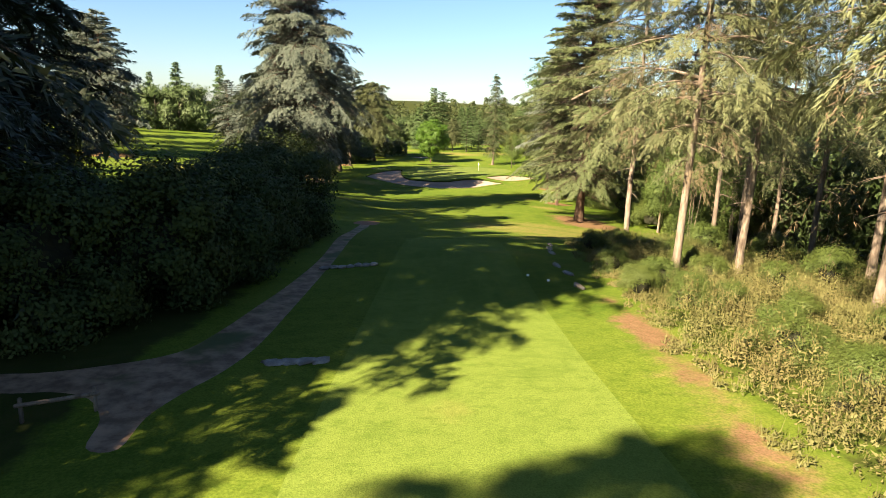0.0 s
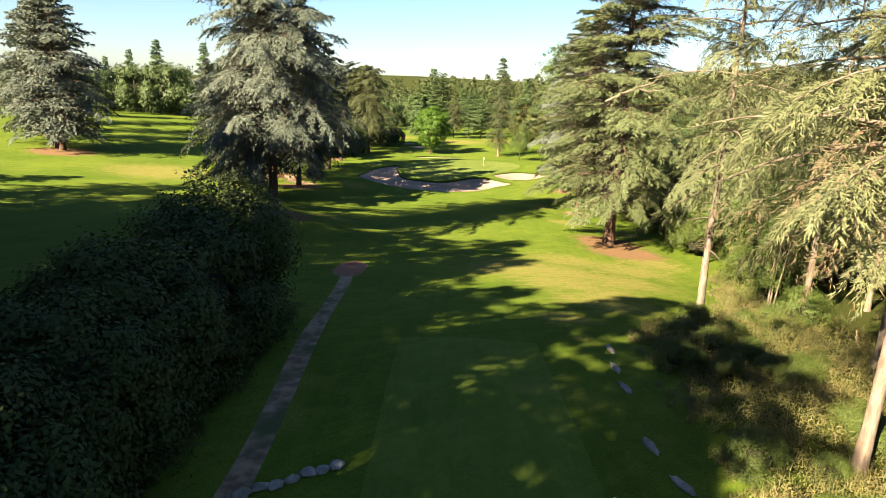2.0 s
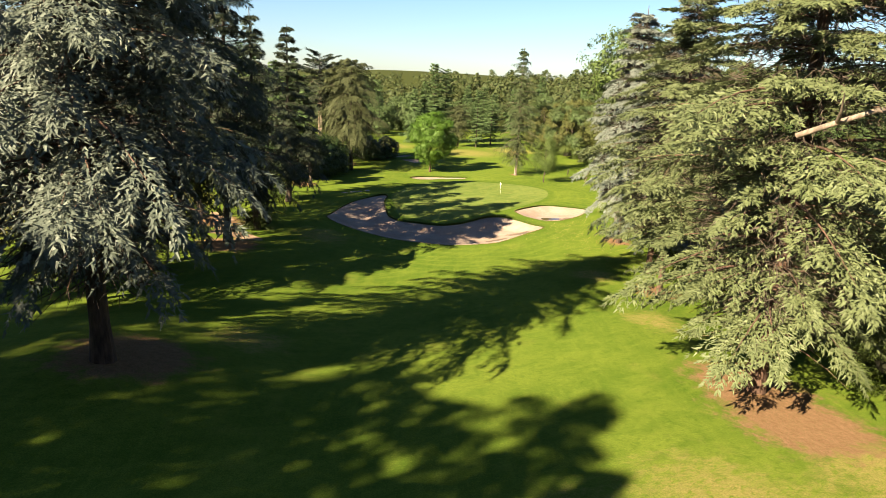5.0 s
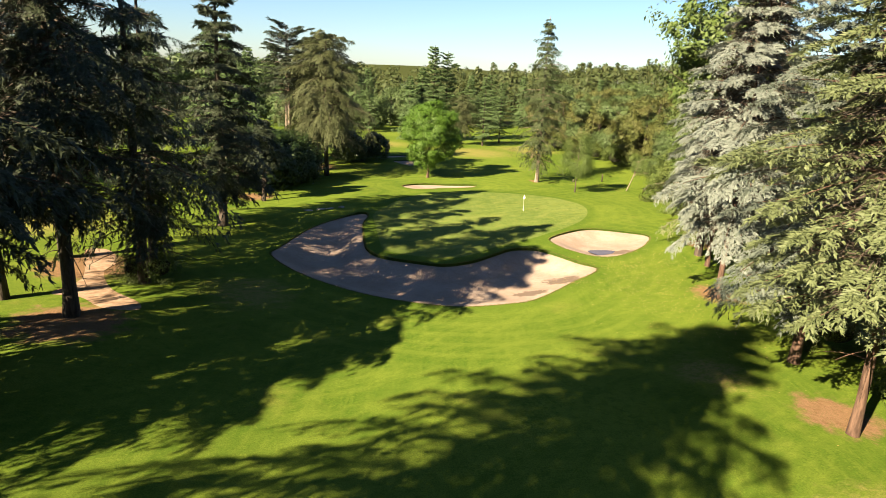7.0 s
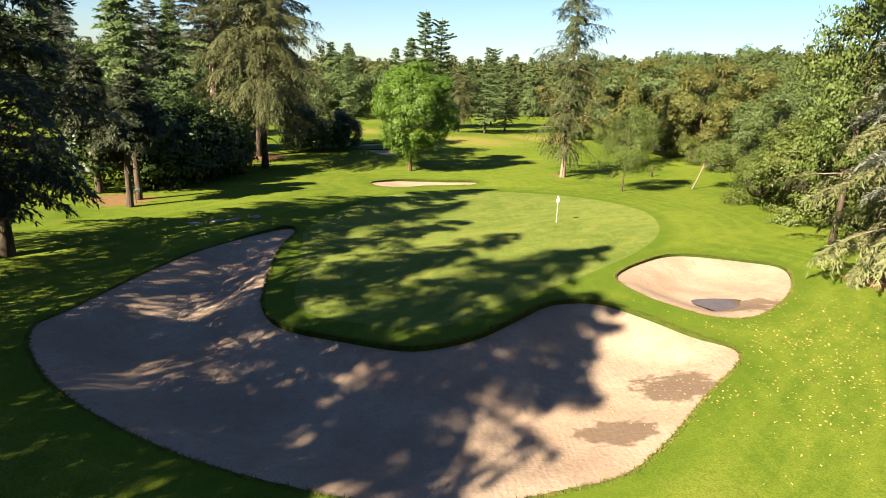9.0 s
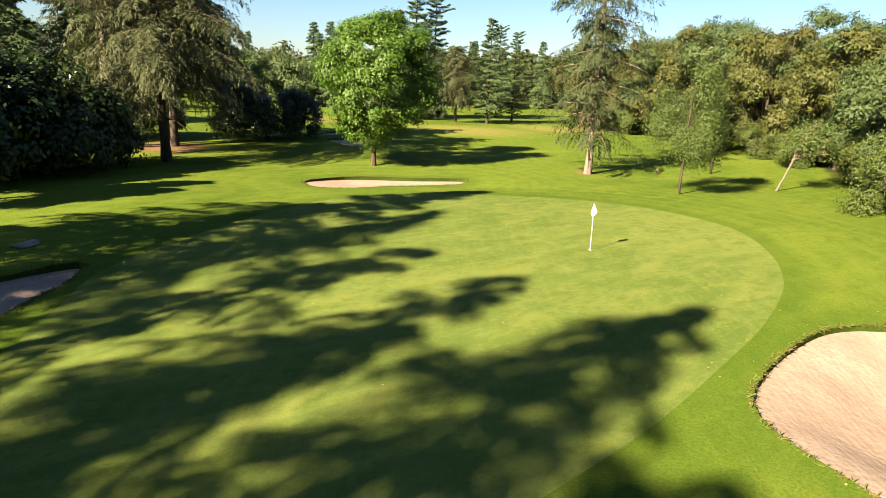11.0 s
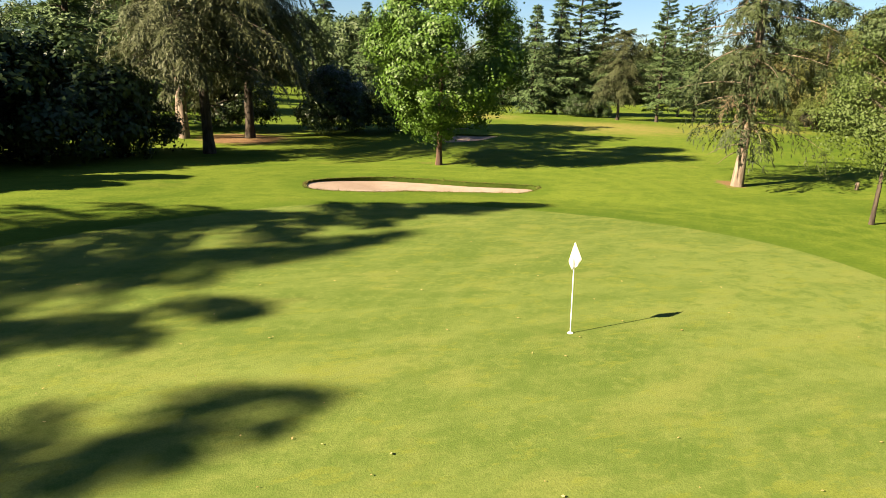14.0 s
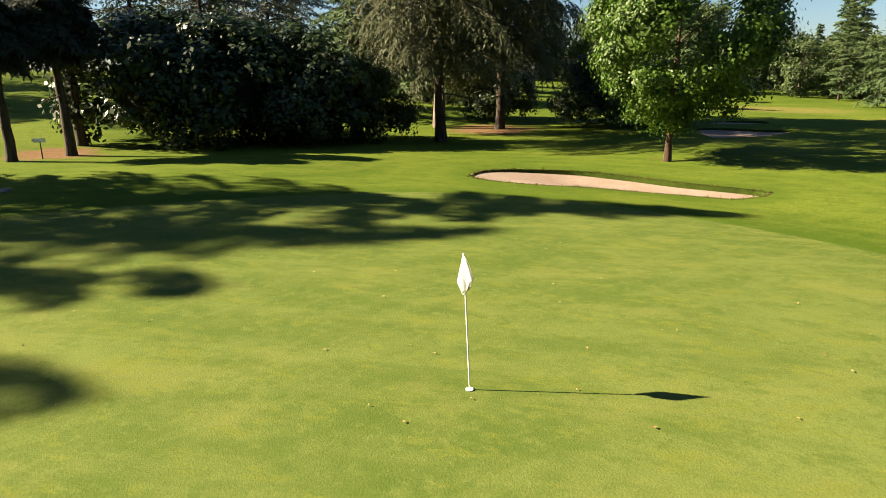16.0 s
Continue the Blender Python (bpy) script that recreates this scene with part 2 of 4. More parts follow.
M_BROWN = foliage("dead_needles", (0.0706, 0.0483, 0.0282), (0.1411, 0.1050, 0.0652), (0.1102, 0.0861, 0.0478), 0.8, 0.2)
M_DRYLEAF = foliage("fallen_leaves", (0.2587, 0.1971, 0.0598), (0.4010, 0.3203, 0.1554), (0.1940, 0.1047, 0.0359), 0.7, 0.1)


# ---- the lie of the land ----
LINE_Y = np.array([-3000, -60, 0, 17, 32, 42, 51, 60, 68, 80, 90, 110, 120, 130, 140, 160, 172, 186, 205, 217, 260, 320, 500, 4000.0])
LINE_Z = np.array([9, 9, 8.1, 7.7, 6.9, 6.2, 5.0, 3.7, 2.6, 1.3, 0.5, -0.3, -0.6, -0.4, 0, 0.3, 0.05, -0.5, 0.0, 0.2, -0.6, -0.8, 0, 2])
BANK_Y = np.array([-100, 40, 60, 82, 118, 130, 146, 172, 200, 400.0])
BANK_Z = np.array([0, 0, 0.7, 1.6, 1.6, 1.1, 0.15, 0.0, 0.0, 0.0])


def smooth(v):
    v = np.clip(v, 0, 1)
    return v * v * (3 - 2 * v)


def land(x, y):
    """Height of the ground."""
    x, y = np.asarray(x, float), np.asarray(y, float)
    z = sum(np.interp(y + o, LINE_Y, LINE_Z) for o in (-6, -3, 0, 3, 6)) / 5
    z = z + np.interp(y, BANK_Y, BANK_Z) * smooth((-x - 6) / 18)
    z = z + 0.055 * np.clip(-x - 26, 0, 90) * np.exp(-((y - 150) / 170) ** 2)
    z = z - 0.7 * smooth((x - 12) / 16) * np.exp(-((y - 108) / 30) ** 2)
    z = z - 1.6 * smooth((x - 6) / 25) * np.exp(-((y - 55) / 35) ** 2)
    z = z + 0.10 * np.sin(x * 0.21 + 1.3) * np.sin(y * 0.17 + 0.4) * smooth((np.hypot(x - 3, y - 156) - 22) / 12)
    z = z + 0.3 * np.exp(-((x + 15) / 4) ** 2 - ((y - 166) / 10) ** 2) - 0.25 * np.exp(-((x - 2) / 9) ** 2 - ((y - 178.5) / 2.2) ** 2) + 0.3 * np.exp(-((x - 2) / 12) ** 2 - ((y - 193) / 5) ** 2)
    z = z + 1.6 * np.exp(-((x + 19.6) / 9) ** 2 - ((y - 83.8) / 9) ** 2)
    z = z + 31 * np.exp(-((x - 420) / 260) ** 2 - ((y - 760) / 230) ** 2)
    z = z + 30 * np.exp(-((x + 50) / 500) ** 2 - ((y - 1500) / 400) ** 2)
    return z


def spline(points, per=6):
    """A closed smooth line through the points."""
    p = np.array(points, float)
    out = []
    for i in range(len(p)):
        a, b, c, d = p[i - 1], p[i], p[(i + 1) % len(p)], p[(i + 2) % len(p)]
        for t in np.arange(per) / per:
            out.append(0.5 * (2 * b + (c - a) * t + (2 * a - 5 * b + 4 * c - d) * t * t + (3 * b - a - 3 * c + d) * t ** 3))
    return np.array(out)


def inside(poly, x, y):
    r = np.zeros(len(x), bool)
    x1, y1 = poly[-1]
    for x2, y2 in poly:
        c = (y1 > y) != (y2 > y)
        if c.any():
            r ^= c & (x < (x2 - x1) * (y - y1) / (y2 - y1 + 1e-12) + x1)
        x1, y1 = x2, y2
    return r


def away(poly, x, y):
    """Distance from points to a closed line."""
    best = np.full(len(x), 1e9)
    a = poly[-1]
    for b in poly:
        d = b - a
        t = np.clip(((x - a[0]) * d[0] + (y - a[1]) * d[1]) / (d @ d + 1e-12), 0, 1)
        best = np.minimum(best, np.hypot(x - a[0] - t * d[0], y - a[1] - t * d[1]))
        a = b
    return best


ZONES = {
    "putting_green": spline([(-10.1, 154.5), (-9, 159.5), (-7.3, 164.8), (-5, 169.6), (-2, 172), (1, 173.6), (5.8, 174.2), (10.2, 173.8), (14.4, 171.5), (16.9, 167), (16.7, 162),
                             (15, 157), (12.3, 152.7), (9.6, 149.4), (6.6, 146), (3.0, 142.6), (1, 140.2), (-1.4, 138.6), (-4.5, 138.9), (-7.2, 140), (-8.1, 142.5), (-8.9, 147), (-9.6, 151)]),
    "bunker_front": spline([(-17, 135.5), (-16.8, 138.5), (-15.8, 146), (-13.8, 151), (-11.5, 155), (-10.6, 153.3), (-10.7, 149.4), (-9.7, 142.5), (-9, 140), (-7.6, 138.3), (-4.6, 137.3),
                            (-1.8, 136.8), (0.9, 138.2), (3, 140.5), (5, 142.7), (7.4, 143.2), (9.2, 141.8), (11, 139.6), (12.4, 137.6), (9.5, 133.9), (5.7, 129.4), (3, 128.0), (-0.8, 127.0),
                            (-5.5, 127.8), (-10.3, 129.6), (-14.2, 132.0)], 5),
    "bunker_side": spline([(9.5, 147.4), (12.6, 151.2), (15.4, 152.8), (19.1, 152.2), (21.2, 150.9), (19.2, 146.3), (15.6, 142.3), (13.2, 141.6), (11.6, 142.6), (10.1, 144.5)], 5),
    "bunker_back": spline([(-8.2, 176.2), (-7.8, 178.4), (-6, 180.3), (-3.6, 181.0), (-0.8, 181.3), (2.9, 181.9), (2.6, 180.0), (0.2, 179.0), (-1.9, 177.4), (-3.2, 175.4), (-4.6, 174.4), (-6.8, 174.0)], 5),
    "bunker_far": spline([(-11.9, 203), (-9.5, 204.6), (-7.6, 205.0), (-5.7, 206.3), (-6, 202), (-7.2, 199.4), (-8.4, 198.5), (-10.3, 200.5)], 4),
    "bunker_far_second": spline([(-13.6, 206.6), (-12.8, 209), (-10.4, 210.6), (-9.6, 209.4), (-11.6, 207)], 4),
    "tee_box": spline([(-2.9, 8), (-2.9, 20), (-2.8, 32), (-2.7, 44), (-2.2, 46), (3.6, 46), (4.2, 44), (4.3, 32), (4.6, 20), (5.4, 8), (4, 6), (-2, 6)], 3),
    "gravel_path": spline([(-22, 16.9), (-16, 16.3), (-11.9, 15.9), (-9.6, 16.7), (-8.0, 18.0), (-7.5, 20), (-7.2, 23.3), (-6.9, 28), (-6.9, 35), (-7.7, 45), (-7.9, 52), (-8.3, 60), (-8.6, 64.3),
                           (-7.8, 64.3), (-7.35, 60), (-7.05, 52), (-6.7, 45.5), (-6.1, 36.2), (-5.9, 29.5), (-5.8, 23.2), (-5.8, 19.1), (-6.1, 16.8), (-6.6, 15.2), (-6.9, 13.7), (-6.8, 12.2), (-7.5, 12.2),
                           (-7.9, 13.5), (-8.8, 14.6), (-9.9, 14.9), (-11.4, 14.7), (-16, 14.9), (-22, 15.2)], 4),
    "bare_earth": spline([(-31.5, 132.3), (-29.8, 133.0), (-27.7, 130.0), (-27.3, 127.2), (-24.7, 123.4), (-21.9, 121.3), (-21.4, 119.9), (-23.5, 119.7), (-25.9, 121.5), (-27.9, 121.7), (-27.9, 125.5)], 4),
    "bare_soil": spline([(-9.4, 64.2), (-9.5, 67), (-9.3, 69.2), (-8.3, 70.7), (-7.2, 69.3), (-7.1, 66.6), (-7.3, 64.2), (-8.3, 63.2)], 4),
}
LITTER = [(20.5, 87.5, 6.5), (20, 92, 6), (-18.6, 85, 5), (-24, 117, 4.5), (-29, 128, 5), (-24.3, 192, 5), (20.5, 114, 3.5), (21.5, 133, 3), (13.7, 188.3, 1.6), (-71, 132, 8), (-4.7, 186.7, 1.2), (-26, 160.5, 3.5), (25.8, 148.6, 2.5), (-8.6, 21, 1.2), (-8.6, 26, 1.1), (-8.8, 31, 1.0)] + [(6.9 + 0.08 * k, 8.0 + 1.4 * k, 1.02 - 0.02 * k) for k in range(15)]
# Dry turf; the last five wide spots paint the pale sheen of distant grass.
DRY_AND_SHEEN = [(7.6, 11.5, 2.4), (7.4, 15, 2.0), (7.6, 18.5, 2.0), (7.9, 22.5, 1.8), (8.3, 27, 1.6), (8.8, 40, 1.7), (9.3, 45.5, 1.7), (12.5, 62, 3.5), (6, 72, 8), (12, 78, 6), (24, 100, 4), (7, 52, 3), (9, 65, 6), (15, 68, 7), (18, 76, 7), (4, 70, 5), (10, 70, 8), (11, 58, 6), (22, 82, 6), (15, 118, 4), (17, 104, 4), (-16, 126, 5), (-14, 92, 4), (-48, 120, 14), (-40, 140, 10), (4, 222, 14), (18, 234, 12), (-18, 232, 12)]


def build_ground():
    from mathutils.geometry import delaunay_2d_cdt
    rng = np.random.default_rng(5)
    gx, gy = np.meshgrid(np.arange(-112, 92, 1.9), np.arange(-22, 300, 1.9))
    pts = np.stack([gx.ravel(), gy.ravel()], 1) + rng.uniform(-0.25, 0.25, (gx.size, 2))
    for name, step in (("bunker_front", 0.6), ("bunker_side", 0.6), ("bunker_back", 0.5), ("putting_green", 1.2)):
        z = ZONES[name]
        a, b = z.min(0) - 1, z.max(0) + 1
        fx, fy = np.meshgrid(np.arange(a[0], b[0], step), np.arange(a[1], b[1], step))
        f = np.stack([fx.ravel(), fy.ravel()], 1) + rng.uniform(-0.1, 0.1, (fx.size, 2))
        pts = np.vstack([pts, f[inside(z, f[:, 0], f[:, 1])]])
    ring = (-3600, -2400, -1500, -1000, -700, -480, -330, -230, -160, 160, 230, 330, 480, 700, 1000, 1500, 2400, 3600)
    ox, oy = np.meshgrid(np.array(sorted(set(ring) | set(range(-130, 131, 26)))), np.array([-3600, -2000, -1000, -500, -250, -120, -60, 340, 380, 430, 490, 560, 640, 740, 860, 1000, 1200, 1500, 2000, 3000, 4200]))
    sx, sy = np.meshgrid([-3600, -2400, -1500, -1000, -700, -480, -330, -230, -160, 130, 190, 260, 340, 440, 560, 700, 1000, 1500, 2400, 3600], np.arange(-20, 320, 20))
    o = np.vstack([np.stack([ox.ravel(), oy.ravel()], 1), np.stack([sx.ravel(), sy.ravel()], 1)]).astype(float)
    keep = np.ones(len(pts), bool)
    for z in ZONES.values():
        a, b = z.min(0) - 1, z.max(0) + 1
        near = np.where((pts > a).all(1) & (pts < b).all(1))[0]
        keep[near[away(z, pts[near, 0], pts[near, 1]) < 0.35]] = False
    pts = np.vstack([pts[keep], o])
    edges, n = [], len(pts)
    for z in ZONES.values():
        edges += [(n + i, n + (i + 1) % len(z)) for i in range(len(z))]
        n += len(z)
        pts = np.vstack([pts, z])
    v, _, f, *_ = delaunay_2d_cdt([Vector(p) for p in pts], edges, [], 0, 1e-4)
    v = np.array([(p.x, p.y) for p in v])
    f = np.array([t[:3] for t in f])
    c = v[f].mean(1)
    owner = np.zeros(len(f), int)
    for k, z in enumerate(ZONES.values()):
        near = np.where((c > z.min(0)).all(1) & (c < z.max(0)).all(1))[0]
        owner[near[inside(z, c[near, 0], c[near, 1])]] = k + 1
    return v, f, owner


def sheet(name, v, f, material, label, category, attrs=None, kind="structure"):
    used, idx = np.unique(f, return_inverse=True)
    me = bpy.data.meshes.new(name)
    me.from_pydata(v[used].tolist(), [], idx.reshape(f.shape).tolist())
    me.polygons.foreach_set("use_smooth", np.ones(len(f), bool))
    for key, val in (attrs or {}).items():
        me.attributes.new(key, "FLOAT", "POINT").data.foreach_set("value", np.ascontiguousarray(val[used], np.float32))
    me.materials.append(material)
    return tagged(new(name, me), label, category, kind=kind)


LIPS = {"bunker_front": 0.34, "bunker_side": 0.16, "bunker_back": 0.22, "bunker_far": 0.12, "bunker_far_second": 0.1}
DEPTH = {"bunker_front": 0.75, "bunker_side": 0.6, "bunker_back": 0.16, "bunker_far": 0.3, "bunker_far_second": 0.2}


def lip_height(name, x, y):
    if name == "bunker_front":
        return 0.03 + 0.22 * smooth((y - 133 - 0.25 * np.abs(x + 2)) / 4) * smooth((x + 15) / 4)
    return 0.04 + LIPS[name] * smooth(0.5 + 0.5 * np.sin(np.arctan2(y - ZONES[name][:, 1].mean(), x - ZONES[name][:, 0].mean())))


def lay_ground():
    xy, f, owner = build_ground()
    z = land(xy[:, 0], xy[:, 1])
    blob = lambda spots: np.max([np.exp(-((xy[:, 0] - a) ** 2 + (xy[:, 1] - b) ** 2) / (0.8 * r) ** 2) for a, b, r in spots], 0)
    x, y = xy[:, 0], xy[:, 1]
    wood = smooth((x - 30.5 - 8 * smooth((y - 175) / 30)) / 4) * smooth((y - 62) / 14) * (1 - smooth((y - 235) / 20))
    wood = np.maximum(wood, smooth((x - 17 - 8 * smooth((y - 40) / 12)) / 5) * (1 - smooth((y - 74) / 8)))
    # The same dark floor colour runs under the hedge.
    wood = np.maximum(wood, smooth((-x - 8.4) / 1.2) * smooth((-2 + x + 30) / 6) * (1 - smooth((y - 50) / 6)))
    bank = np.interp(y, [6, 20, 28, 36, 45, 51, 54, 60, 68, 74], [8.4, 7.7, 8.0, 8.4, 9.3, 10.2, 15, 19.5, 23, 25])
    # Ground colour also darkened, more weakly, under the tall weeds of the bank.
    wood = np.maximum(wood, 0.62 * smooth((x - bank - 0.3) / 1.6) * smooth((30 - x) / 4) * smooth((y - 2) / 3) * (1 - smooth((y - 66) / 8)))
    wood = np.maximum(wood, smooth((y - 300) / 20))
    rim = np.full(len(xy), 99.0)
    close = np.where((np.abs(x) < 42) & (np.abs(y - 155) < 45))[0]
    for name in ("putting_green", "bunker_front", "bunker_side", "bunker_back"):
        rim[close] = np.minimum(rim[close], away(ZONES[name], x[close], y[close]))
    attrs = {"litter": blob(LITTER), "dry": blob(DRY_AND_SHEEN), "wood": wood, "rim": rim}
    v = np.column_stack([xy, z])
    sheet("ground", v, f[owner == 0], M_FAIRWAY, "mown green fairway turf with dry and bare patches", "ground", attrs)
    wet = np.maximum.reduce([np.exp(-((x - a) / r) ** 2 - ((y - b) / s) ** 2) for a, b, r, s in ((8.8, 135.0, 2.6, 2.4), (15.6, 144.4, 3.3, 2.0), (5.5, 131.8, 2.0, 1.6))])
    looks = {"putting_green": (M_GREEN, "closely mown putting green with yellow mottling", "green"), "tee_box": (M_TEE, "mown rectangular grass teeing ground", "tee box"),
             "gravel_path": (M_GRAVEL, "narrow worn gravel footpath beside the tee", "path"), "bare_earth": (M_EARTH, "pale dusty bare earth worn between conifers", "bare soil"),
             "bare_soil": (M_SOIL, "patch of bare reddish soil at path end", "bare soil")}
    for k, (name, zone) in enumerate(ZONES.items()):
        part = f[owner == k + 1]
        if not name.startswith("bunker"):
            sheet(name, v, part, *looks[name], {"wet": wet})
            continue
        d = np.zeros(len(xy))
        used = np.unique(part)
        d[used] = away(zone, x[used], y[used])
        sand = v.copy()
        sand[used, 2] -= lip_height(name, x[used], y[used]) + DEPTH[name] * smooth(d[used] / 3.2) + 0.03 * np.sin(x[used] * 1.7) * np.sin(y[used] * 1.3) * smooth(d[used])
        sand[used, 2] -= 0.14 * np.exp(-((x[used] - 15.4) / 1.7) ** 2 - ((y[used] - 144.6) / 0.9) ** 2)
        sheet(name, sand, part, M_SAND, {"bunker_front": "wide pale sand bunker with raked surface before the green", "bunker_side": "small sand bunker with a damp hollow", "bunker_back": "long narrow sand bunker behind the green"}.get(name, "distant small sand bunker"), "bunker", {"wet": wet})
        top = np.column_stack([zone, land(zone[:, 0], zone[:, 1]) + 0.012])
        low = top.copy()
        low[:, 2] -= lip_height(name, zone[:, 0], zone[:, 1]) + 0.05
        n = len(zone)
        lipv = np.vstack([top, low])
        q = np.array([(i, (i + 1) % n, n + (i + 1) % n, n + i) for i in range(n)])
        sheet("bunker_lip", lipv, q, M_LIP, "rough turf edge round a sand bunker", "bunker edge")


lay_ground()


# ---- trees and plants: makers ----
class Mass:
    """Gathers tubes of wood and loose leaves into meshes."""

    def __init__(self):
        self.v, self.f, self.n = [], [], 0

    def tube(self, pts, radii, sides=7):
        p = np.array(pts, float)
        t = np.gradient(p, axis=0)
        t /= np.linalg.norm(t, axis=1)[:, None] + 1e-9
        ref = np.where(np.abs(t[:, 2:3]) > 0.8, np.array([[1.0, 0, 0]]), np.array([[0, 0, 1.0]]))
        a = np.cross(t, ref)
        a /= np.linalg.norm(a, axis=1)[:, None] + 1e-9
        b = np.cross(t, a)
        ang = np.arange(sides) * 2 * math.pi / sides
        r = np.array(radii)[:, None, None]
        ringv = p[:, None, :] + r * (np.cos(ang)[None, :, None] * a[:, None, :] + np.sin(ang)[None, :, None] * b[:, None, :])
        k = len(p)
        self.v.append(ringv.reshape(-1, 3))
        i, j = np.meshgrid(np.arange(k - 1), np.arange(sides), indexing="ij")
        j2 = (j + 1) % sides
        self.f += (np.stack([i * sides + j, i * sides + j2, (i + 1) * sides + j2, (i + 1) * sides + j], -1).reshape(-1, 4) + self.n).tolist()
        self.n += k * sides

    def mesh(self, name, material):
        me = bpy.data.meshes.new(name)
        me.from_pydata(np.vstack(self.v).tolist(), [], self.f)
        me.polygons.foreach_set("use_smooth", np.ones(len(self.f), bool))
        me.materials.append(material)
        return me


def soup(name, corners, material):
    """A mesh of loose faces; corners: faces x 3 or 4 x xyz."""
    m, k = corners.shape[:2]
    me = bpy.data.meshes.new(name)
    me.vertices.add(m * k)
    me.vertices.foreach_set("co", np.ascontiguousarray(corners, np.float32).ravel())
    me.loops.add(m * k)
    me.loops.foreach_set("vertex_index", np.arange(m * k, dtype=np.int32))
    me.polygons.add(m)
    me.polygons.foreach_set("loop_start", np.arange(0, m * k, k, dtype=np.int32))
    me.update(calc_edges=True)
    me.materials.append(material)
    return me


def unit(a):
    return a / (np.linalg.norm(a, axis=-1, keepdims=True) + 1e-9)


def thing(name, x, y, label, category, group="", z=None):
    e = new(name)
    e.location = (x, y, float(land(x, y)) - 0.05 if z is None else z)
    return tagged(e, label, category, group)


def part(name, data, parent, label=""):
    ob = new(name, data)
    ob.parent = parent
    return tagged(ob, label)


def profile_cedar(u):
    return np.minimum(1, 0.62 + u * 2.2) * (1 - u) ** 0.72 + 0.06


def profile_full(u):
    return np.minimum(1, 0.66 + u * 1.5) * (1 - u ** 1.8) ** 0.75 + 0.06


def profile_cone(u):
    return (1 - u) ** 0.9 * np.minimum(1, 0.55 + u * 3) + 0.04


def profile_spruce(u):
    return np.where(u < 0.52, np.minimum(1, 0.7 + u * 2), 0.92 * (1 - (u - 0.52) / 0.48) ** 0.75) + 0.05


def profile_round(u):
    return np.sqrt(np.clip(1 - (1.5 * u - 0.5) ** 2, 0.02, 1))


def conifer(seed, H, R, cb, leaf, bark, limbs=90, twigs=20, blades=24, up=0.12, droop=0.35, hang=0.5, size=(0.42, 0.10), prof=profile_cedar, trunk=0.45, lean=0.0, thin=0.0, dead=0, face=0.85, fuzz=0.05, tier=5, fan=0.36, ragged=0.28):
    """Meshes (wood, crown) of a conifer of height H with limbs of up to R metres from the height cb on.
    Each limb carries a flat fan of twigs, each twig a row of shoots, each shoot its needles."""
    g = np.random.default_rng(seed)
    wood = Mass()
    hz = np.linspace(-0.4, H, 14)
    wob = np.cumsum(g.normal(0, 0.035, (14, 2)), 0) + np.linspace(0, lean, 14)[:, None] * np.array([1, 0.3])
    wob -= wob[0]
    tr = trunk * (1 - np.clip(hz / H, 0, 1)) ** 0.8 + 0.03
    tr[0] *= 1.35
    wood.tube(np.column_stack([wob, hz]), tr, 10)
    row = np.arange(limbs) // tier
    u = np.clip((row + 0.5 + g.normal(0, 0.22, limbs)) / (row[-1] + 1), 0.002, 0.998)
    z0 = cb + u * (H - cb) * 0.985
    az = np.arange(limbs) * 2 * math.pi / tier + row * 2.39996 + g.normal(0, 0.32, limbs)
    ph = g.uniform(0, 6.283, 5)
    wave = np.sin(2 * az + ph[0] + 4 * u) * 0.5 + np.sin(3 * az + ph[1] - 9 * u) * 0.35 + np.sin(az + 17 * u + ph[2]) * 0.45
    L = R * prof(u) * g.uniform(0.66, 1.1, limbs) * (1 + ragged * wave) * (1 - thin * (g.uniform(0, 1, limbs) < 0.3))
    L = np.minimum(L, R * 1.22) * np.where(g.uniform(0, 1, limbs) < 0.12, 0.45, 1.0)
    lup = up + 0.55 * u * up + 0.30 * u ** 3 + g.normal(0, 0.06, limbs)
    ldr = droop * g.uniform(0.6, 1.3, limbs) * (1 - 0.5 * u)
    ax = np.stack([np.cos(az), np.sin(az)], 1)
    tx = np.stack([np.interp(z0, hz, wob[:, 0]), np.interp(z0, hz, wob[:, 1])], 1)

    def at(i, s):
        bend = (g0[i] * s ** 2)[:, None] * np.stack([-ax[i, 1], ax[i, 0]], 1)
        p = tx[i] + ax[i] * (L[i] * s)[:, None] + bend
        return np.column_stack([p, z0[i] + L[i] * (lup[i] * s - ldr[i] * s * s)])

    g0 = g.normal(0, 0.12, limbs) * L
    for i in range(limbs):
        s = np.linspace(0, 0.92, 6)
        wood.tube(at(np.full(6, i), s), np.linspace(max(0.025, 0.011 * L[i] + 0.012), 0.01, 6), 5)
    for k in range(dead):
        a, zz, ll = g.uniform(0, 6.28), cb * g.uniform(0.45, 1.25), R * g.uniform(0.25, 0.6)
        s = np.linspace(0, 1, 5)[:, None]
        wood.tube(np.array([0, 0, zz]) + s * np.array([math.cos(a) * ll, math.sin(a) * ll, 0]) + s ** 2 * np.array([0, 0, -0.3 * ll]), np.linspace(0.05, 0.012, 5), 4)
    ntw = np.maximum(3, (twigs * (0.35 + 0.8 * L / max(L.max(), 0.1))).astype(int))
    li = np.repeat(np.arange(limbs), ntw)
    order = np.concatenate([np.arange(k) for k in ntw])
    m = len(li)
    s = np.clip(0.10 + 0.92 * ((order + 0.6) / ntw[li]) ** 0.85 + g.normal(0, 0.025, m), 0.05, 1.02)
    base = at(li, s)
    side = np.where(order % 2 == 0, -1.0, 1.0)
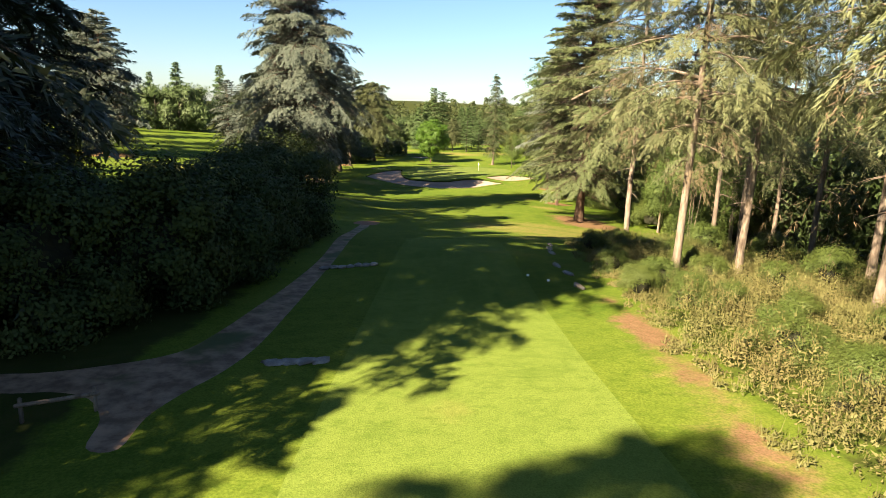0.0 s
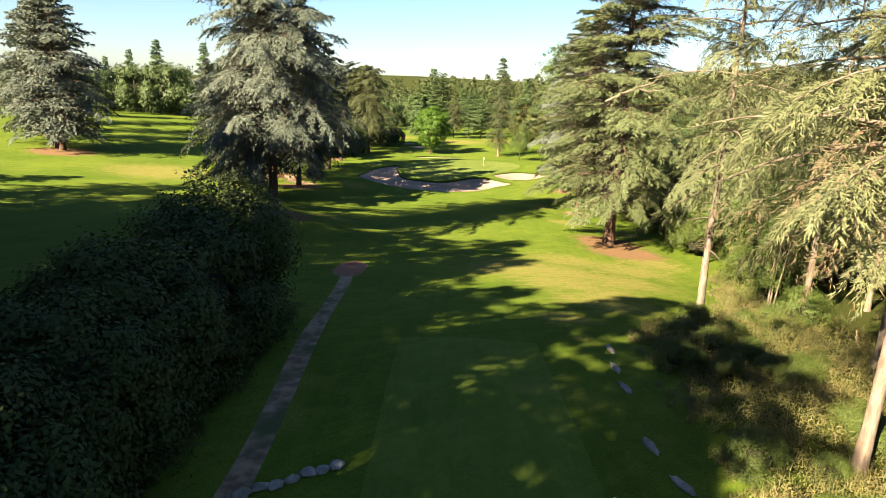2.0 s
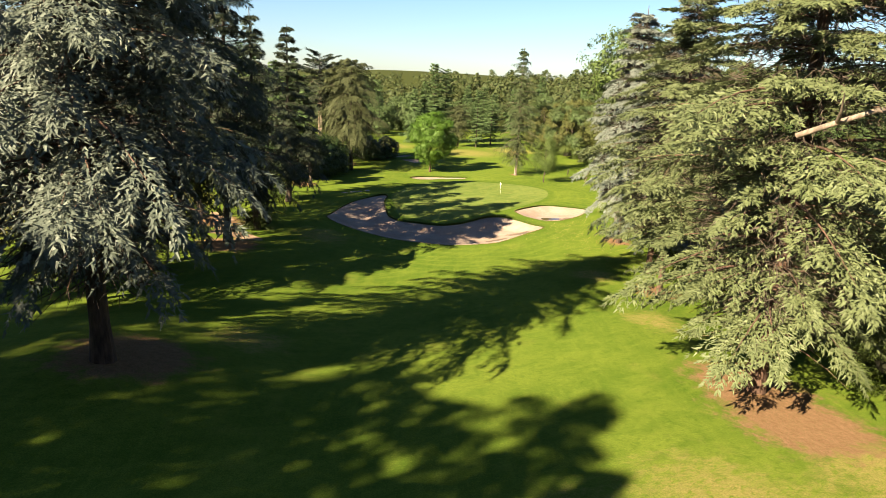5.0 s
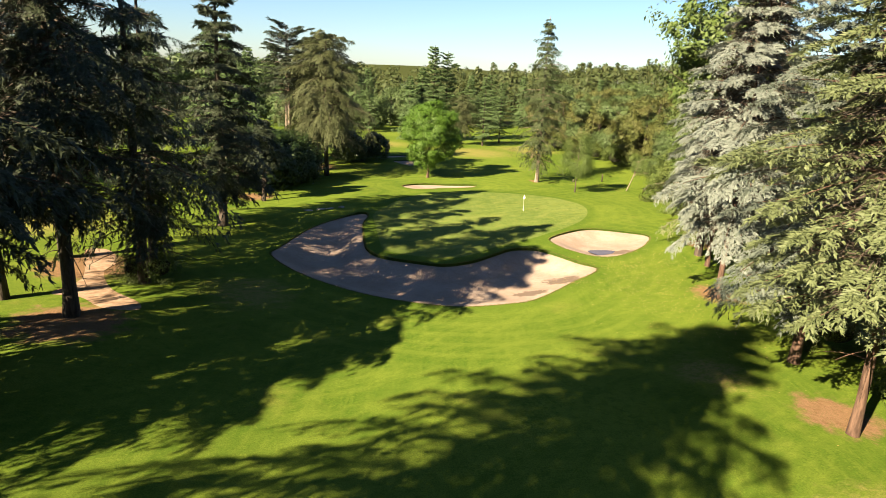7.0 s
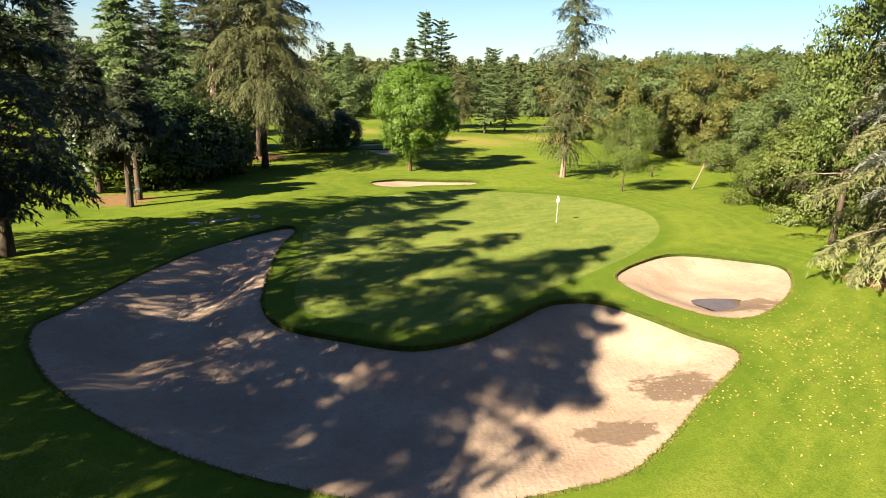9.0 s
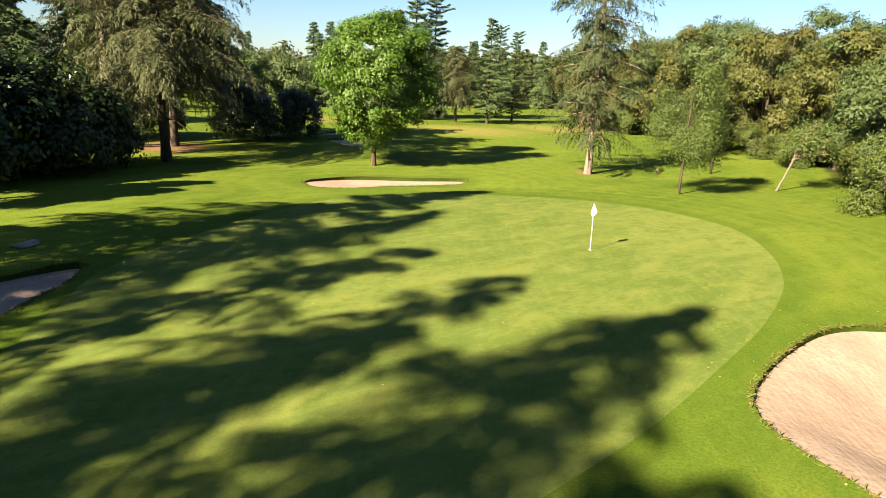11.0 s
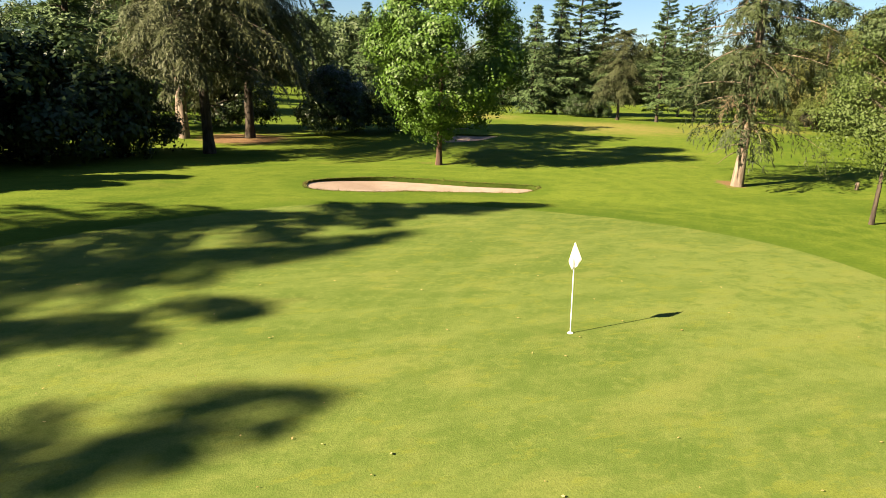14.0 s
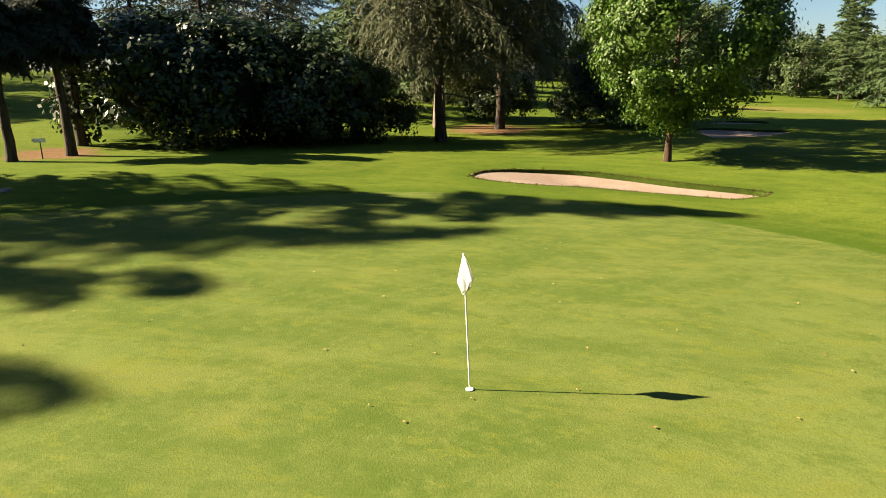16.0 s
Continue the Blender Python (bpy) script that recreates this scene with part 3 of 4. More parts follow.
    ang = az[li] + side * (1.15 - 0.65 * s + g.normal(0, 0.14, m)) * np.where(order >= ntw[li] - 1, 0.1, 1.0)
    tl = (fan * L[li] * (1.2 - s) * np.minimum(1, 0.3 + 1.8 * s) + 0.35) * g.uniform(0.6, 1.25, m)
    slope = lup[li] - 2 * ldr[li] * s + g.normal(0, 0.10, m)
    td = np.stack([np.cos(ang), np.sin(ang)], 1)
    flat = unit(np.column_stack([ax[li] * face, np.ones(m)]) + g.normal(0, 0.22, (m, 3)))
    shoots = max(3, blades // 5)
    si = np.repeat(np.arange(m), shoots)
    q = len(si)
    tau = np.clip((np.tile(np.arange(shoots), m) + 0.5) / shoots + g.normal(0, 0.05, q), 0, 1)
    hg = (hang * g.uniform(0.5, 1.5, m) * (1 - 0.6 * u[li]))[si]
    root = base[si].copy()
    root[:, :2] += td[si] * (tl[si] * tau)[:, None]
    root[:, 2] += tl[si] * (0.6 * slope[si] * tau - hg * tau ** 2)
    sa = ang[si] + np.where(np.tile(np.arange(shoots), m) % 2 == 0, -1.0, 1.0) * g.uniform(0.3, 0.85, q)
    sl = (0.30 * tl[si] * (1.15 - tau) + 0.16) * g.uniform(0.65, 1.25, q)
    sd = unit(np.column_stack([np.cos(sa), np.sin(sa), 0.5 * slope[si] - 1.5 * hg * tau + g.normal(0, 0.10, q)]))
    bi = np.repeat(np.arange(q), max(3, round(blades / shoots)))
    n = len(bi)
    v = g.uniform(0, 1, n)
    P = root[bi] + sd[bi] * (sl[bi] * v)[:, None]
    P[:, 2] -= 0.45 * hg[bi] * sl[bi] * v ** 2
    P += g.normal(0, fuzz, (n, 3)) * (0.4 + 0.25 * sl[bi])[:, None]
    D = unit(sd[bi] + g.normal(0, 0.32, (n, 3)))
    W = unit(np.cross(D, flat[si][bi] + g.normal(0, 0.24, (n, 3))))
    ln = size[0] * g.uniform(0.6, 1.4, n)[:, None]
    wd = size[1] * g.uniform(0.6, 1.4, n)[:, None]
    tri = np.stack([P - W * wd, P + W * wd, P + D * ln], 1)
    return wood.mesh("trunk", bark), soup("crown", tri, leaf)


def inner_growth(seed, H, R, cb, prof, count=9000):
    """A mesh of bare dead twigs that fill the heart of a conifer's crown."""
    g = np.random.default_rng(seed)
    u = g.uniform(0, 0.96, count)
    r = R * prof(u) * 0.55 * np.sqrt(g.uniform(0.01, 1, count))
    a = g.uniform(0, 6.283, count)
    P = np.column_stack([r * np.cos(a), r * np.sin(a), cb + u * (H - cb) - 0.12 * r])
    D = unit(np.column_stack([np.cos(a + g.normal(0, 0.7, count)), np.sin(a + g.normal(0, 0.7, count)), g.normal(-0.35, 0.4, count)]))
    W = unit(np.cross(D, g.normal(0, 1, (count, 3))))
    ln, wd = g.uniform(0.5, 1.3, count)[:, None], g.uniform(0.015, 0.05, count)[:, None]
    return soup("inner_growth", np.stack([P - W * wd, P + W * wd, P + D * ln], 1), M_BARK_DARK)


def lumps(g, n, grow):
    """Directions and reach of an uneven crown."""
    d = unit(g.normal(0, 1, (n, 3)))
    k = unit(g.normal(0, 1, (9, 3)))
    a = g.uniform(-0.25, 0.32, 9)
    r = 1 + (a[None, :] * np.exp(-((1 - d @ k.T) / 0.22))).sum(1)
    return d, r * (1 - grow * g.uniform(0, 1, n) ** 2)


def leaves(g, centre, spread, count, size, drop=0.0, bias=None):
    """Loose leaves scattered about centres: rhombs, faces x 4 x 3."""
    m = len(centre)
    i = np.repeat(np.arange(m), count)
    n = len(i)
    off = g.normal(0, 1, (n, 3)) * np.array([1, 1, 0.75])
    P = centre[i] + off * (spread[i] if np.ndim(spread) else spread)[..., None] if np.ndim(spread) else centre[i] + off * spread
    nrm = unit(off * 0.4 + g.normal(0, 0.42, (n, 3)) + np.array([0, 0, 0.45]) + (0 if bias is None else bias[i] * 1.0))
    D = unit(np.cross(nrm, g.normal(0, 1, (n, 3))) + np.array([0, 0, -drop]))
    W = unit(np.cross(nrm, D))
    s = ((size[i] if np.ndim(size) else size) * g.uniform(0.6, 1.35, n))[:, None]
    return np.stack([P - D * s, P + W * s * 0.55, P + D * s, P - W * s * 0.55], 1)


def broadleaf(seed, H, R, cb, leaf, bark, clumps=420, per=60, size=0.15, trunk=0.22, tall=1.0, grow=0.55, spread=0.42, drop=0.3, lean=(0, 0), stems=1, lobes=22, lobe=0.42, tri=False, boughs=34):
    """Meshes (wood, crown) of a leafy tree."""
    g = np.random.default_rng(seed)
    wood = Mass()
    mid = np.array([lean[0], lean[1], cb + (H - cb) * 0.5])
    half = np.array([R, R, (H - cb) * 0.5 * tall])
    for k in range(stems):
        foot = g.normal(0, 0.25, 2) * (stems > 1)
        top = np.array([lean[0] * 0.9 + foot[0] * 3, lean[1] * 0.9 + foot[1] * 3, cb + (H - cb) * 0.75])
        s = np.linspace(0, 1, 9)[:, None]
        p = np.array([*foot, -0.3]) * (1 - s) + top * s + g.normal(0, 0.04, (9, 3)) * s
        rr = trunk * (1 - s[:, 0]) ** 0.7 + 0.03
        rr[0] *= 1.35
        wood.tube(p, rr, 9)
    d, r = lumps(g, lobes, 0.25)
    heart = mid + d * r[:, None] * half * (1 - lobe)
    e, r = lumps(g, clumps, grow)
    own = g.integers(0, lobes, clumps)
    e = unit(e + d[own] * 0.8 + np.array([0, 0, 0.25]))
    c = heart[own] + e * r[:, None] * half * np.array([lobe, lobe, lobe * 0.9]) * g.uniform(0.7, 1.25, lobes)[own][:, None]
    d = e
    for j in g.choice(clumps, min(boughs, clumps), replace=False):
        z = max(cb * 0.9, c[j][2] - (0.5 + g.uniform(0, 0.4)) * np.hypot(*(c[j][:2] - np.array(lean))))
        z = min(z, cb + (H - cb) * 0.72)
        s = np.linspace(0, 0.95, 6)[:, None]
        a = np.array([lean[0] * z / H, lean[1] * z / H, z])
        wood.tube(a * (1 - s) + c[j] * s + s * (1 - s) * np.array([0, 0, 0.5]), np.linspace(trunk * 0.32, 0.015, 6), 5)
    q = leaves(g, c, spread, per, size, drop, d)
    return wood.mesh("trunk", bark), soup("crown", q[:, :3] if tri else q, leaf)


def bush_meshes(seed, R, H, leaf, clumps=260, per=70, size=0.14, spread=0.38, flat=1.0, tri=False):
    """Meshes (solid core painted as inner shade, leaves) of a dense bush that starts at the ground."""
    g = np.random.default_rng(seed)
    d, r = lumps(g, 26, 0.2)
    d[:, 2] = np.where(d[:, 2] < -0.62, -d[:, 2], d[:, 2])
    low = np.hypot(d[:, 0], d[:, 1])
    d[:, :2] *= np.where(d[:, 2] < 0.1, np.maximum(low, 0.95) / np.maximum(low, 0.05), 1)[:, None]
    half = np.array([R, R * flat, H * 0.56])
    heart = np.array([0, 0, H * 0.42]) + d * r[:, None] * half * 0.66
    heart[:, 2] = np.where(d[:, 2] < 0, H * 0.42 * (1 + 1.45 * d[:, 2]), heart[:, 2])
    own = g.integers(0, 26, clumps)
    e = unit(g.normal(0, 1, (clumps, 3)) + d[own] * 1.0)
    c = heart[own] + e * R * 0.38 * g.uniform(0.6, 1.2, clumps)[:, None]
    d = e
    c[:, 2] = np.maximum(c[:, 2], 0.2)
    q = leaves(g, c, spread, per, size, 0.15, d)
    # Solid core, added to close the bush; its darkness is painted shade.
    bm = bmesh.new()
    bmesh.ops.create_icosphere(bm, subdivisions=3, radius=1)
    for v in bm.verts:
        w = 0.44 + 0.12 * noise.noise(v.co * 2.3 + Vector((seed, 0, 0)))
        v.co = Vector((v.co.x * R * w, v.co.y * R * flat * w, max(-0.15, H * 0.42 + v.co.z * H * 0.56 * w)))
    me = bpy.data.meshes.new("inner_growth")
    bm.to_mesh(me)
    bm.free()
    me.materials.append(M_CORE_SHADE)
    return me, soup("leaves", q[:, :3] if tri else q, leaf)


def plant(name, meshes, x, y, label, category, group="", turn=0.0, scale=1.0, parts=("trunk", "crown"), z=None):
    e = thing(name, x, y, label, category, group, z)
    for n, me in zip(parts, meshes):
        part(n, me, e)
    e.rotation_euler, e.scale = (0, 0, turn), (scale,) * 3
    return e


def again(first, x, y, turn, scale=1.0, label=""):
    e = copy_thing(first, Matrix.Translation((x, y, float(land(x, y)) - 0.05)) @ Matrix.Rotation(turn, 4, "Z"))
    e.scale = (scale,) * 3
    return tagged(e, label)


# ---- trees beside the fairway ----
blue = plant("cedar_tree", conifer(11, 29.5, 8.5, 6.8, M_BLUE, M_BARK_RED, 184, 27, 46, 0.30, 0.60, 0.75, (0.32, 0.050), trunk=0.5, dead=12, prof=profile_full, tier=8, ragged=0.22), -19.2, 83.6,
      "tall blue-grey cedar with drooping tiered boughs", "tree")
part("inner_growth", inner_growth(1, 29, 8.4, 4.6, profile_full), blue, "bare dark dead twigs")
great = plant("cedar_tree", conifer(12, 39, 9.9, 5.6, M_CEDAR, M_BARK_RED, 221, 30, 48, 0.17, 0.40, 0.34, (0.32, 0.050), trunk=0.6, dead=14, prof=profile_full, tier=13, ragged=0.24), 19.8, 91.6,
      "huge olive-green cedar with layered boughs and red trunk", "tree")
part("inner_growth", inner_growth(2, 38, 9.6, 5.4, profile_full, 13000), great, "bare dark dead twigs")
snag = Mass()
snag.tube([(-2.2, -6.0, 17.2), (-1.0, -7.2, 18.0), (0.4, -7.9, 18.7), (1.9, -8.6, 19.3), (3.4, -8.8, 20.4)], [0.15, 0.14, 0.12, 0.08, 0.03], 8)
snag.tube([(-1.0, -7.2, 18.0), (-1.5, -8.2, 18.6), (-1.9, -8.8, 19.4)], [0.11, 0.07, 0.02], 6)
snag.tube([(0.4, -7.9, 18.7), (1.3, -9.0, 18.4), (2.5, -9.7, 18.6)], [0.09, 0.06, 0.02], 6)
snag.tube([(1.9, -8.6, 19.3), (2.6, -9.2, 20.5), (3.4, -9.8, 21.0)], [0.07, 0.045, 0.015], 6)
part("broken_limb", snag.mesh("broken_limb", M_BARK_PALE), great, "bare pale broken limb").location = (-1.3, 0.3, 0)
silver = plant("cedar_tree", conifer(13, 29, 5.8, 6.2, M_SILVER, M_BARK_RED, 136, 28, 52, 0.20, 0.58, 0.5, (0.28, 0.042), trunk=0.22, prof=profile_full, tier=7), 21.3, 132.4,
      "silvery blue cedar with sweeping pale boughs", "tree")
near = plant("cedar_tree", conifer(14, 30, 7.4, 7.2, M_CEDAR, M_BARK_RED, 140, 27, 52, 0.14, 0.40, 0.3, (0.29, 0.044), trunk=0.24, dead=8, prof=profile_full, tier=9), 20.0, 111.8,
      "green cedar with bare reddish lower trunk", "tree")
part("inner_growth", inner_growth(4, 29, 7.2, 7.0, profile_full, 8000), near, "bare dark dead twigs")
part("inner_growth", inner_growth(3, 28, 5.6, 6.0, profile_full, 7000), silver, "bare dark dead twigs")
again(silver, 23.8, 140.8, 2.6, 0.86)
plant("cedar_tree", conifer(15, 26, 6.8, 4.0, M_BLUE, M_BARK_RED, 125, 24, 52, 0.14, 0.5, 0.6, (0.26, 0.036), trunk=0.3, prof=profile_full, tier=6), 21.8, 121,
      "grey-green cedar in a close group of cedars", "tree")
broad = plant("cedar_tree", conifer(36, 31, 9.2, 5.6, M_DARKCON, M_BARK_RED, 146, 28, 46, 0.22, 0.6, 0.8, (0.36, 0.070), trunk=0.42, dead=6, tier=5, prof=profile_cedar), -27.4, 106.6,
      "dark green cedar with hanging boughs beside the fairway", "tree", "broad cedars beside the fairway")
again(broad, -27.3, 97.4, 2.1, 0.58)
broad.scale = (0.95,) * 3
dark = plant("conifer_tree", conifer(16, 30.5, 7.6, 6.8, M_DARKCON, M_BARK_DARK, 130, 19, 36, 0.12, 0.50, 0.9, (0.34, 0.050), trunk=0.38, dead=16, tier=7, thin=0.5, ragged=0.45, lean=1.2, prof=profile_cone), -24.4, 118.0,
             "dark conifer with bare lower trunk and hanging boughs", "tree", "conifers along the fairway", turn=-1.04)
part("inner_growth", inner_growth(5, 29, 7, 6.8, profile_cone, 3000), dark, "bare dark dead twigs")
for x, y, turn, sc in ((-29.8, 119.8, 5.0, 0.84), (-31.6, 129.8, 2.8, 0.98)):
    again(dark, x, y, turn, sc)
dark.scale = (0.965,) * 3
open_dark = plant("conifer_tree", conifer(37, 24, 6.4, 3.6, M_DARKCON, M_BARK_DARK, 94, 17, 28, 0.12, 0.50, 0.9, (0.34, 0.045), trunk=0.34, dead=12, tier=8, thin=0.5, ragged=0.45, prof=profile_cone), -23.4, 125.4,
             "open dark conifer with gaps between drooping boughs", "tree", "open conifers along the fairway")
again(open_dark, -25.3, 131.0, 3.7, 0.97)
open_dark.scale = (1.03,) * 3
low = plant("conifer_tree", conifer(34, 25, 6.6, 3.4, M_DARKCON, M_BARK_DARK, 126, 22, 32, 0.12, 0.40, 0.6, (0.34, 0.055), trunk=0.4, dead=10, tier=7, ragged=0.35, prof=profile_cone), -24.6, 145.3,
      "dark spreading conifer with low sweeping boughs", "tree")
for x, y, turn, sc in ((-48.5, 64, 0.9, 1.1), (-27, 42, 2.0, 1.02)):
    again(low, x, y, turn, sc)
small = plant("conifer_tree", conifer(35, 9.6, 2.0, 5.4, M_DARKCON, M_BARK_DARK, 90, 18, 26, 0.12, 0.45, 0.7, (0.30, 0.05), trunk=0.26, dead=8, tier=6), -24.7, 161.0,
              "small dark conifer with bare lower trunk near the laurels", "tree", "small conifers by the laurels")
for x, y, turn, sc in ((-28.4, 162.3, 4.6, 1.08), (-24.0, 158.2, 1.0, 0.92)):
    again(small, x, y, turn, sc)
olive = plant("conifer_tree", conifer(17, 22, 7.0, 6.4, M_DARKOLIVE, M_BARK_DARK, 120, 26, 40, 0.18, 0.6, 1.1, (0.30, 0.042), trunk=0.36, dead=8, prof=profile_round, tier=6), -21, 183.8,
              "olive-green weeping conifer beside the putting green", "tree")
again(olive, -24.4, 193, 2.2, 1.0, "olive-green conifer standing in reddish needle litter")
pine = plant("pine_tree", conifer(18, 23, 5.0, 12, M_DARKCON, M_BARK_PALE, 45, 22, 36, 0.3, 0.3, 0.3, (0.28, 0.045), trunk=0.36, prof=profile_round), -29, 190,
      "tall pine with bare pale trunk", "tree", "pines behind the laurels")
again(pine, -28.1, 189.3, 2.1, 0.95)
plant("conifer_tree", conifer(19, 24, 6.0, 1.6, M_OLIVE, M_BARK_PALE, 85, 22, 40, 0.1, 0.45, 0.9, (0.28, 0.04), trunk=0.36, prof=profile_cone), 26.6, 149,
      "brownish olive conifer with boughs near the ground", "tree")
spruce = plant("spruce_tree", conifer(20, 26.5, 4.1, 3.4, M_SPRUCE, M_BARK_PALE, 165, 16, 30, 0.08, 0.34, 1.2, (0.25, 0.034), trunk=0.27, prof=profile_spruce, thin=0.5, dead=5, tier=6), 13.7, 188.3,
               "thin half-bare spruce with pale trunk behind the green", "tree")
part("dead_growth", conifer(201, 14, 3.8, 4.0, M_BROWN, M_TWIG, 14, 8, 16, 0.05, 0.4, 1.3, (0.28, 0.018), prof=profile_cone)[1], spruce, "bare brown drooping twigs")
plant("leafy_tree", broadleaf(21, 12.7, 5.3, 1.9, M_LEAF, M_BARK_RED, 800, 90, 0.105, 0.17, lobes=32, lobe=0.30, spread=0.30, drop=0.1, boughs=16), -4.7, 186.7,
      "bright green leafy tree with rounded crown", "tree")
plant("young_tree", broadleaf(22, 9.8, 2.7, 0.9, M_WILLOW, M_BARK_DARK, 420, 70, 0.062, 0.07, grow=0.7, drop=0.6, boughs=20, spread=0.36), 18.4, 178.9,
      "small airy grey-green tree on the slope", "tree")
plant("sapling", broadleaf(23, 6.4, 1.5, 2.0, M_WILLOW, M_BARK_PALE, 90, 22, 0.09, 0.055, lean=(1.9, -0.6)), 27.6, 183.5,
      "leaning pale sapling with few leaves", "tree")
plant("leafy_tree", broadleaf(24, 30, 6.4, 13, M_WILLOW, M_BARK_DARK, 420, 40, 0.20, 0.3, grow=0.75), 24.2, 144.2,
      "tall airy light green tree behind cedars", "tree")
plant("weeping_tree", broadleaf(26, 22, 3.8, 2.5, M_WILLOW, M_BARK_DARK, 420, 46, 0.13, 0.2, grow=0.7, drop=1.5, spread=0.34), 27.6, 156.6,
      "pale green tree with hanging twigs beside the cedars", "tree")
sprout = plant("shrub", bush_meshes(57, 1.5, 2.6, M_SHRUB, 130, 36, 0.085, 0.26, tri=True), -22.6, 126.3, "leafy sprouts round the foot of a dark conifer", "bush", "sprouts under the conifers", parts=("inner_growth", "leaves"))
again(sprout, -24.3, 125.6, 2.0, 0.85)

thin = plant("thin_tree", broadleaf(25, 13, 2.7, 1.4, M_WILLOW, M_BARK_PALE, 260, 50, 0.10, 0.07, grow=0.7, spread=0.42, lobes=20, boughs=18, stems=3), 29.2, 85.1,
             "thin pale-stemmed leafy tree at the wood's edge", "tree", "thin trees of the wood edge")
for x, y, turn, sc in ((31.5, 80, 1.3, 1.1), (30, 74.5, 2.9, 0.9), (34, 87, 4.4, 1.2), (28.5, 66, 0.6, 0.85), (24.5, 62, 5.1, 0.75), (33.5, 72, 3.7, 1.15)):
    again(thin, x, y, turn, sc)

# ---- bare-trunked conifers by the tee ----
tall = plant("conifer_tree", conifer(31, 28, 7.4, 8.0, M_OLIVE, M_BARK_PALE, 105, 24, 96, 0.14, 0.42, 0.8, (0.19, 0.020), trunk=0.19, dead=3, thin=0.3, fuzz=0.05, prof=profile_full, tier=6), 13.0, 34.2,
             "tall thin conifer with bare pale trunk and drooping yellowish boughs", "tree", "conifers by the tee")
part("dead_growth", conifer(311, 17, 5.6, 5.5, M_BROWN, M_TWIG, 24, 14, 30, 0.08, 0.35, 1.2, (0.2, 0.012), prof=profile_round)[1], tall, "bare brown drooping twigs")
for x, y, turn, sc in ((14.2, 17.0, 2.7, 1.08),):
    again(tall, x, y, turn, sc)
sparse = plant("conifer_tree", conifer(33, 27, 5.0, 9.5, M_OLIVE, M_BARK_PALE, 75, 16, 50, 0.14, 0.45, 0.9, (0.22, 0.024), trunk=0.22, dead=10, thin=0.4, ragged=0.4, prof=profile_round), 16.1, 54.8,
               "thin sparse conifer with long bare pale trunk", "tree", "sparse conifers by the tee")
for x, y, turn, sc in ((18.6, 38.5, 3.9, 0.95), (19.5, 27, 4.3, 1.0), (22.5, 47, 0.4, 1.0), (26, 60, 2.0, 0.95), (28, 40, 1.5, 1.1), (25, 30, 3.1, 1.05), (31, 52, 0.9, 1.05), (26, 18, 5.0, 1.1), (30, 76, 5.5, 0.85), (35, 66, 2.5, 0.9), (34, 30, 4.6, 1.15), (33, 90, 0.2, 0.85), (27, 8, 1.2, 1.1)):
    again(sparse, x, y, turn, sc)
# Mostly out of view: added for the shadows they cast on tee and fairway.
left = plant("conifer_tree", conifer(32, 24, 8.4, 4.6, M_DARKCON, M_BARK_DARK, 105, 20, 40, 0.12, 0.42, 0.6, (0.34, 0.065), trunk=0.4, dead=6, prof=profile_cedar, tier=5, ragged=0.4), -23.2, 0.8,
             "dark dense conifer shading the tee", "tree", "conifers shading the tee")
for x, y, turn, sc in ((-17.5, -0.8, 2.2, 0.53), (-20, 7, 2.9, 1.22), (-19.5, 13.5, 5.2, 1.22), (-22, 20, 4.1, 1.22), (-29, 25, 0.2, 1.1), (-25.5, -20.5, 0.5, 1.13), (-33, 20, 3.3, 1.1), (-37.5, 37.5, 2.2, 1.42), (-38, 28, 1.2, 1.40), (-43, 48, 0.9, 1.22),
                       (-45, 57, 4.4, 1.25), (-50, 65, 1.7, 1.05), (-56, 72, 3.9, 1.2), (-45, 39, 3.1, 1.35), (-50, 49, 1.1, 1.3), (-58, 59, 2.3, 1.1), (-31, 12, 0.7, 1.2), (-63, 79, 5.0, 0.95), (-75, 84, 2.6, 0.7)):
    again(left, x, y, turn, sc)

# ---- the next fairway's trees ----
mid = plant("cedar_tree", conifer(41, 29, 9.4, 3.4, M_BLUE, M_BARK_RED, 130, 18, 19, 0.16, 0.44, 0.5, (0.5, 0.12), trunk=0.5, prof=profile_full), -72, 134,
            "broad grey-green cedar on the neighbouring fairway", "tree", "cedars on the neighbouring fairway")
for x, y, turn, sc in ((-78, 141, 1.2, 1.0), (-86, 152, 2.5, 0.95), (-74.5, 136.5, 4.2, 0.95), (-96, 168, 0.4, 1.0), (-106, 186, 3.1, 0.95), (-118, 206, 5.1, 1.0), (-130, 228, 1.9, 0.95), (-142, 250, 3.6, 0.9)):
    again(mid, x, y, turn, sc)
farc = plant("conifer_tree", conifer(42, 20, 4.8, 0.8, M_FARCON, M_BARK_DARK, 150, 11, 18, 0.14, 0.42, 0.5, (0.46, 0.09), trunk=0.3, prof=profile_cone, ragged=0.36, tier=6), -11.5, 246,
             "distant pointed green conifer", "tree", "conifers beyond the green")
farc.scale = (0.8,) * 3
for i, (x, y, sc) in enumerate(((-8.6, 250, 0.92), (-25.5, 275, 0.9), (-29, 281, 0.8), (-48, 262, 0.9), (-40, 206, 0.95), (-46, 202, 1.1), (-38, 188, 1.05), (-58, 205, 1.0))):
    again(farc, x, y, i * 2.4, sc)
